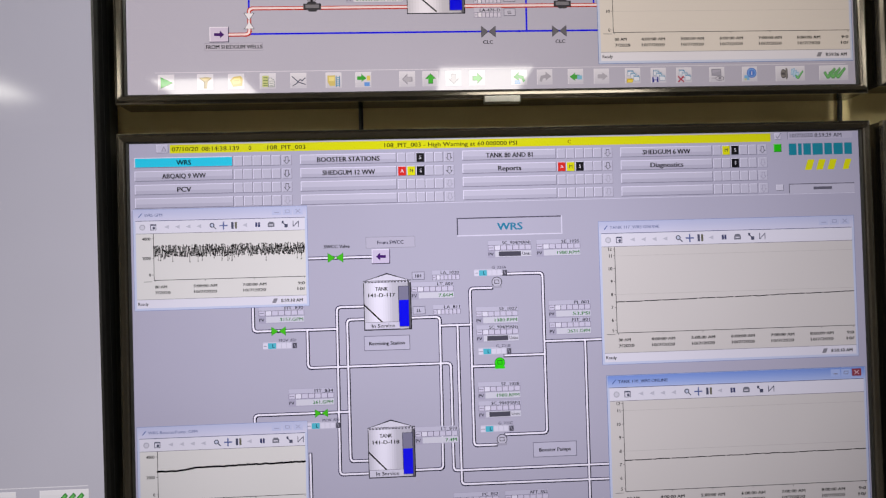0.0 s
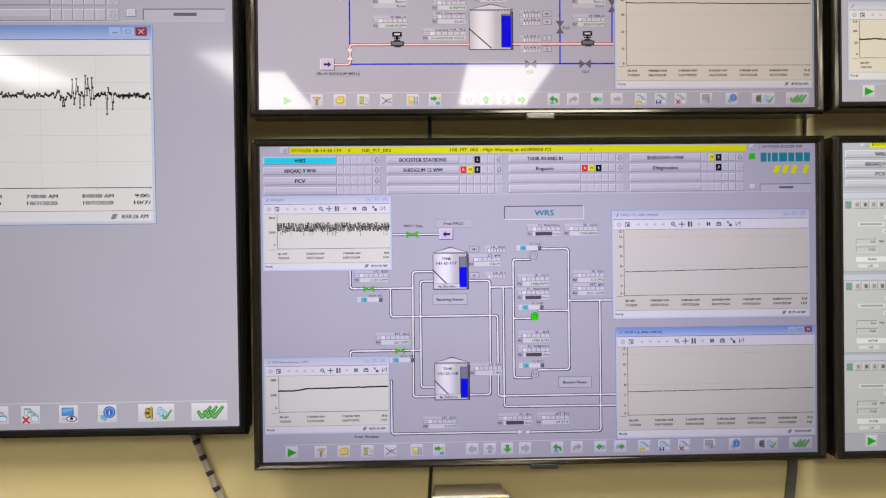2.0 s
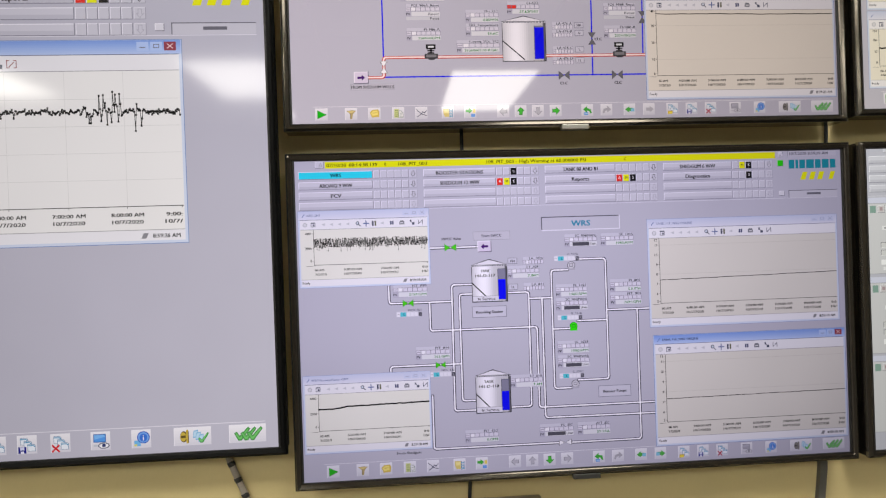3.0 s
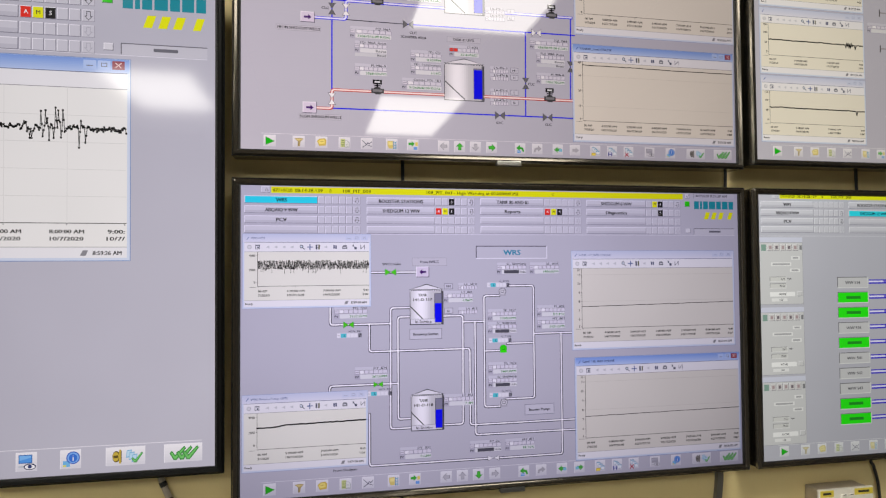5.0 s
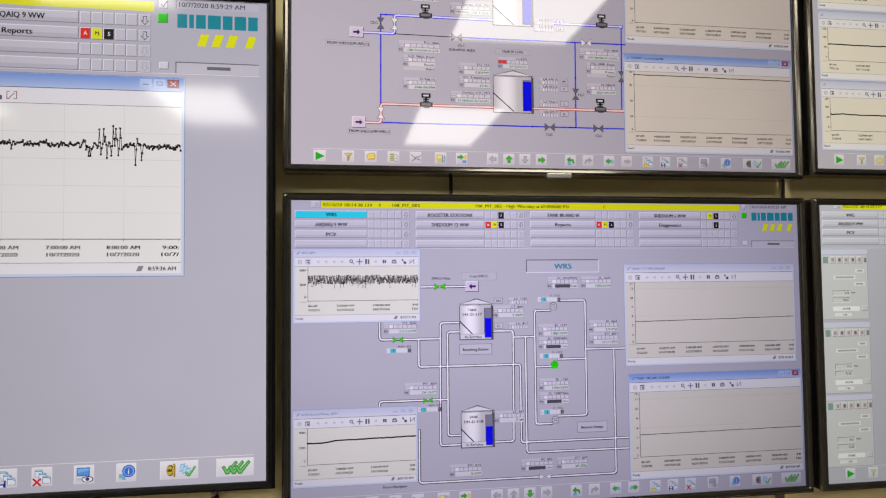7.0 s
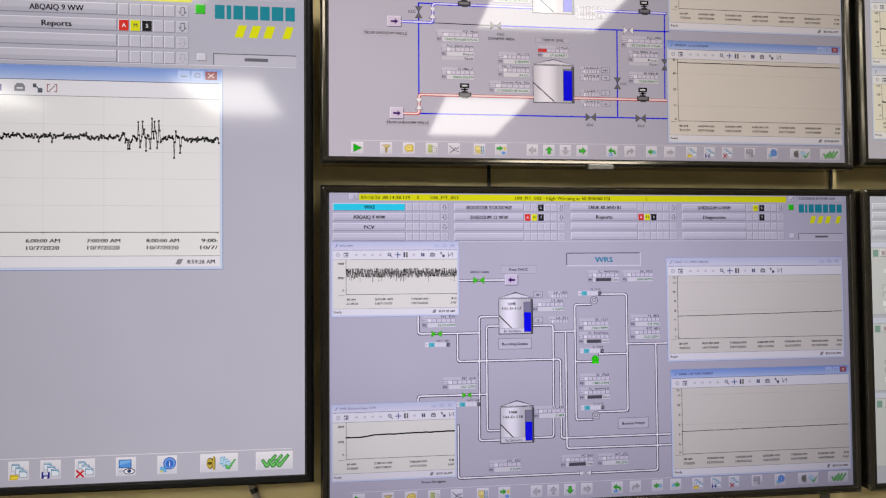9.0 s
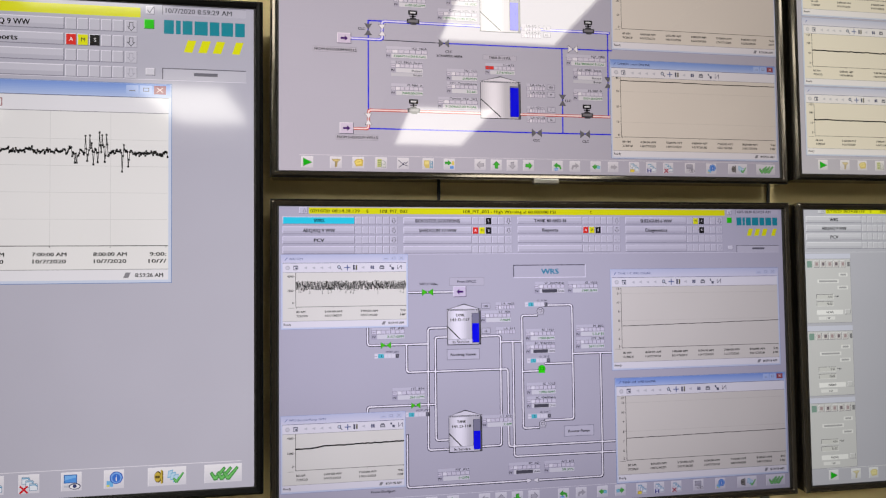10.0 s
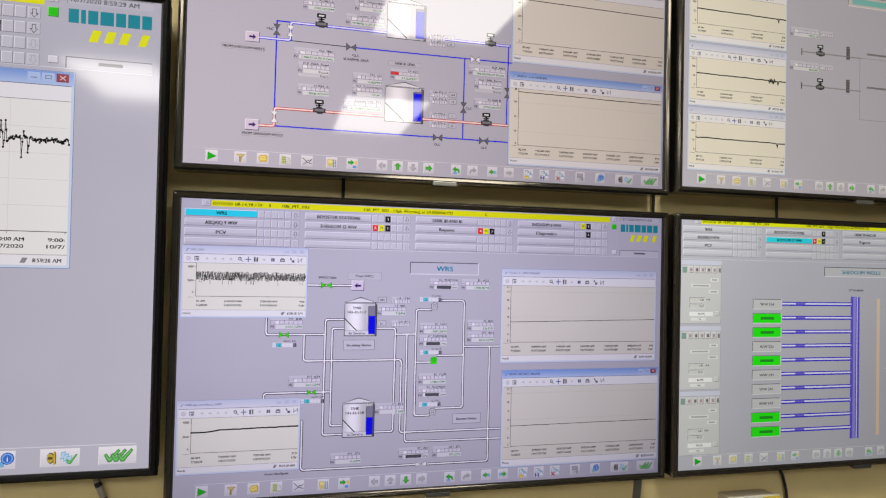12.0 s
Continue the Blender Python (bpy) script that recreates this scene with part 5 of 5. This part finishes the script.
# ---- sockets, plates and cables on the wall ----
def socket_outlet(x0, z_top, plugs=True, captions=True, y=0.908):
    """Twin switched socket on a surface box, with plugs; z_top is the top of the front plate."""
    root = new("socket_outlet")
    root.matrix_basis = pose(x0 + 0.074, 0, z_top - 0.043)
    tagged(root, "white twin wall socket with yellow labels and two black plugs", "socket", "wall sockets")
    part("back_box", box_bm(-0.068, 0.066, y + 0.008, WALL_Y, -0.041, 0.0415, 0.004), BOX_SHADED, root, "surface-mounted box, coloured as shaded by the monitor above")
    part("front_plate", box_bm(-0.074, 0.074, y, y + 0.0085, -0.043, 0.043, 0.003, 3), WHITE_PLASTIC, root)
    for x in (-0.0085, 0.0105):
        part("rocker_switch", box_bm(x - 0.007, x + 0.007, y - 0.0035, y + 0.002, 0.008, 0.030, 0.0015), WHITE_PLASTIC, root)
        part("switch_mark", box_bm(x - 0.004, x + 0.004, y - 0.0042, y - 0.003, 0.0285, 0.030), INK, root)
    for x, s, w in ((-0.053, "F-8" if captions else "", 0.036), (0.046, "230V" if captions else "", 0.050)):
        lab = part("yellow_label", box_bm(x - w / 2, x + w / 2, y - 0.0006, y + 0.001, 0.026, 0.0405, 0.0003), YELLOW_TAPE, root, "yellow printed label")
        if s:
            writing_ob("writing", s, x, y - 0.0009, 0.0335, 0.013, w * 0.56, INK, lab)
        else:
            part("writing", box_bm(x - w * 0.3, x + w * 0.3, y - 0.0009, y, 0.031, 0.036), INK, lab)
    if plugs:
        for x in (-0.043, 0.041):
            bm = bmesh.new()
            bmesh.ops.create_cone(bm, cap_ends=True, segments=28, radius1=0.0265, radius2=0.022, depth=0.042)
            bmesh.ops.rotate(bm, verts=bm.verts, matrix=Matrix.Rotation(radians(90), 3, "X"))
            bmesh.ops.translate(bm, verts=bm.verts, vec=(x, y - 0.021, -0.014))
            bmesh.ops.bevel(bm, geom=[e for e in bm.edges if len(e.link_faces) == 2 and e.calc_face_angle(0) > 0.6], offset=0.004, segments=3, affect="EDGES")
            plug = part("plug", bm, RUBBER, root, "round black mains plug")
            part("plug_base", box_bm(x - 0.029, x + 0.029, y - 0.011, y - 0.0003, -0.036, -0.006, 0.004), RUBBER, plug)
    return root


socket_outlet(-0.092, 0.953)
socket_outlet(0.864, 0.944, captions=False, y=0.927)


def cover_plate():
    root = new("cover_plate")
    tagged(root, "small grey steel cover box screwed to the wall", "cover plate")
    root.matrix_basis = pose(0.401, 0, 0.857)
    part("cover", box_bm(-0.030, 0.030, 0.955, WALL_Y, -0.055, 0.055, 0.004, 3), GREY_BOX, root)
    for z in (0.046, -0.046):
        bm = bmesh.new()
        bmesh.ops.create_cone(bm, cap_ends=True, segments=14, radius1=0.0028, radius2=0.0022, depth=0.002)
        bmesh.ops.rotate(bm, verts=bm.verts, matrix=Matrix.Rotation(radians(90), 3, "X"))
        bmesh.ops.translate(bm, verts=bm.verts, vec=(0, 0.9542, z))
        part("screw", bm, STEEL, root)


def blank_plate():
    root = new("blank_plate")
    tagged(root, "cream blank wall plate with a small yellow label", "wall plate")
    root.matrix_basis = pose(0.578, 0, 0.872)
    part("plate", box_bm(-0.039, 0.039, 0.968, WALL_Y, -0.039, 0.039, 0.003, 3), CREAM_PLASTIC, root)
    lab = part("yellow_label", box_bm(-0.012, 0.018, 0.9674, 0.969, 0.010, 0.024, 0.0003), YELLOW_TAPE, root, "yellow label with a black digit")
    writing_ob("writing", "2", 0.004, 0.9671, 0.017, 0.011, 0.006, INK, lab)


cover_plate()
blank_plate()


def power_cord(points, radius, material, label):
    ob = part("power_cord", tube_bm(bend(points), radius), material, None)
    tagged(ob, label, "cable", "cables on the wall")
    return ob


power_cord([(-0.087, 0.970, 1.805), (-0.088, 0.970, 1.663), (-0.091, 0.974, 1.30), (-0.090, 0.974, 1.05), (-0.095, 0.973, 0.95), (-0.100, 0.970, 0.875), (-0.096, 0.970, 0.79)], 0.0035, RUBBER, "thin black power cord hanging down the cream wall behind monitors")
power_cord([(0.671, 0.970, 1.805), (0.670, 0.970, 1.663), (0.652, 0.974, 1.298), (0.642, 0.970, 1.015)], 0.0035, RUBBER, "thin black power cord hanging between wall monitors")
power_cord([(1.027, 0.970, 1.805), (1.028, 0.970, 1.663), (1.042, 0.974, 1.298), (1.048, 0.972, 1.015), (1.056, 0.970, 0.975), (1.068, 0.970, 0.930), (1.072, 0.970, 0.860), (1.066, 0.970, 0.771)], 0.0035, RUBBER, "thin black power cord hanging down to the wall socket")


def flat_trunk():
    root = tagged(new("cable_trunk"), "flat grey cable trunk running down the cream wall", "cable trunk")
    bm = bmesh.new()
    pts = [(0.643, 1.10), (0.642, 0.972), (0.631, 0.871), (0.616, 0.73)]
    rows = []
    for x, z in pts:
        rows.append([bm.verts.new((x - 0.0085, WALL_Y, z)), bm.verts.new((x - 0.0075, WALL_Y - 0.010, z)), bm.verts.new((x + 0.0075, WALL_Y - 0.010, z)), bm.verts.new((x + 0.0085, WALL_Y, z))])
    for a, b in zip(rows, rows[1:]):
        for i in range(3):
            bm.faces.new((a[i], a[i + 1], b[i + 1], b[i]))
    bm.faces.new(rows[0])
    bm.faces.new(rows[-1])
    part("trunk_body", bm, GREY_BOX_DARK, root)


flat_trunk()


def striped_cable():
    """Bundle in a grey sleeve, wound with black tape at even steps."""
    root = tagged(new("striped_cable"), "grey cable bundle with black tape bands hanging below large monitor", "cable", "cables on the wall")
    line = bend([(-0.592, 0.966, 1.156), (-0.567, 0.970, 1.086), (-0.551, 0.970, 1.040), (-0.526, 0.970, 0.979), (-0.501, 0.970, 0.923), (-0.473, 0.970, 0.873), (-0.435, 0.970, 0.792)], 12)
    part("sleeve", tube_bm(line, 0.0064, 14), CABLE_GREY, root)
    walked, mark = 0.0, 0.012
    for p, q in zip(line, line[1:]):
        step = (q - p).length
        while walked + step > mark:
            c = p + (q - p) * ((mark - walked) / step)
            dirn = (q - p).normalized()
            band = tube_bm([c - dirn * 0.0058 + Vector((0, 0, -0.002)), c + dirn * 0.0058], 0.0070, 14)
            part("tape_band", band, RUBBER, root, "black tape band")
            mark += 0.0335
        walked += step


striped_cable()
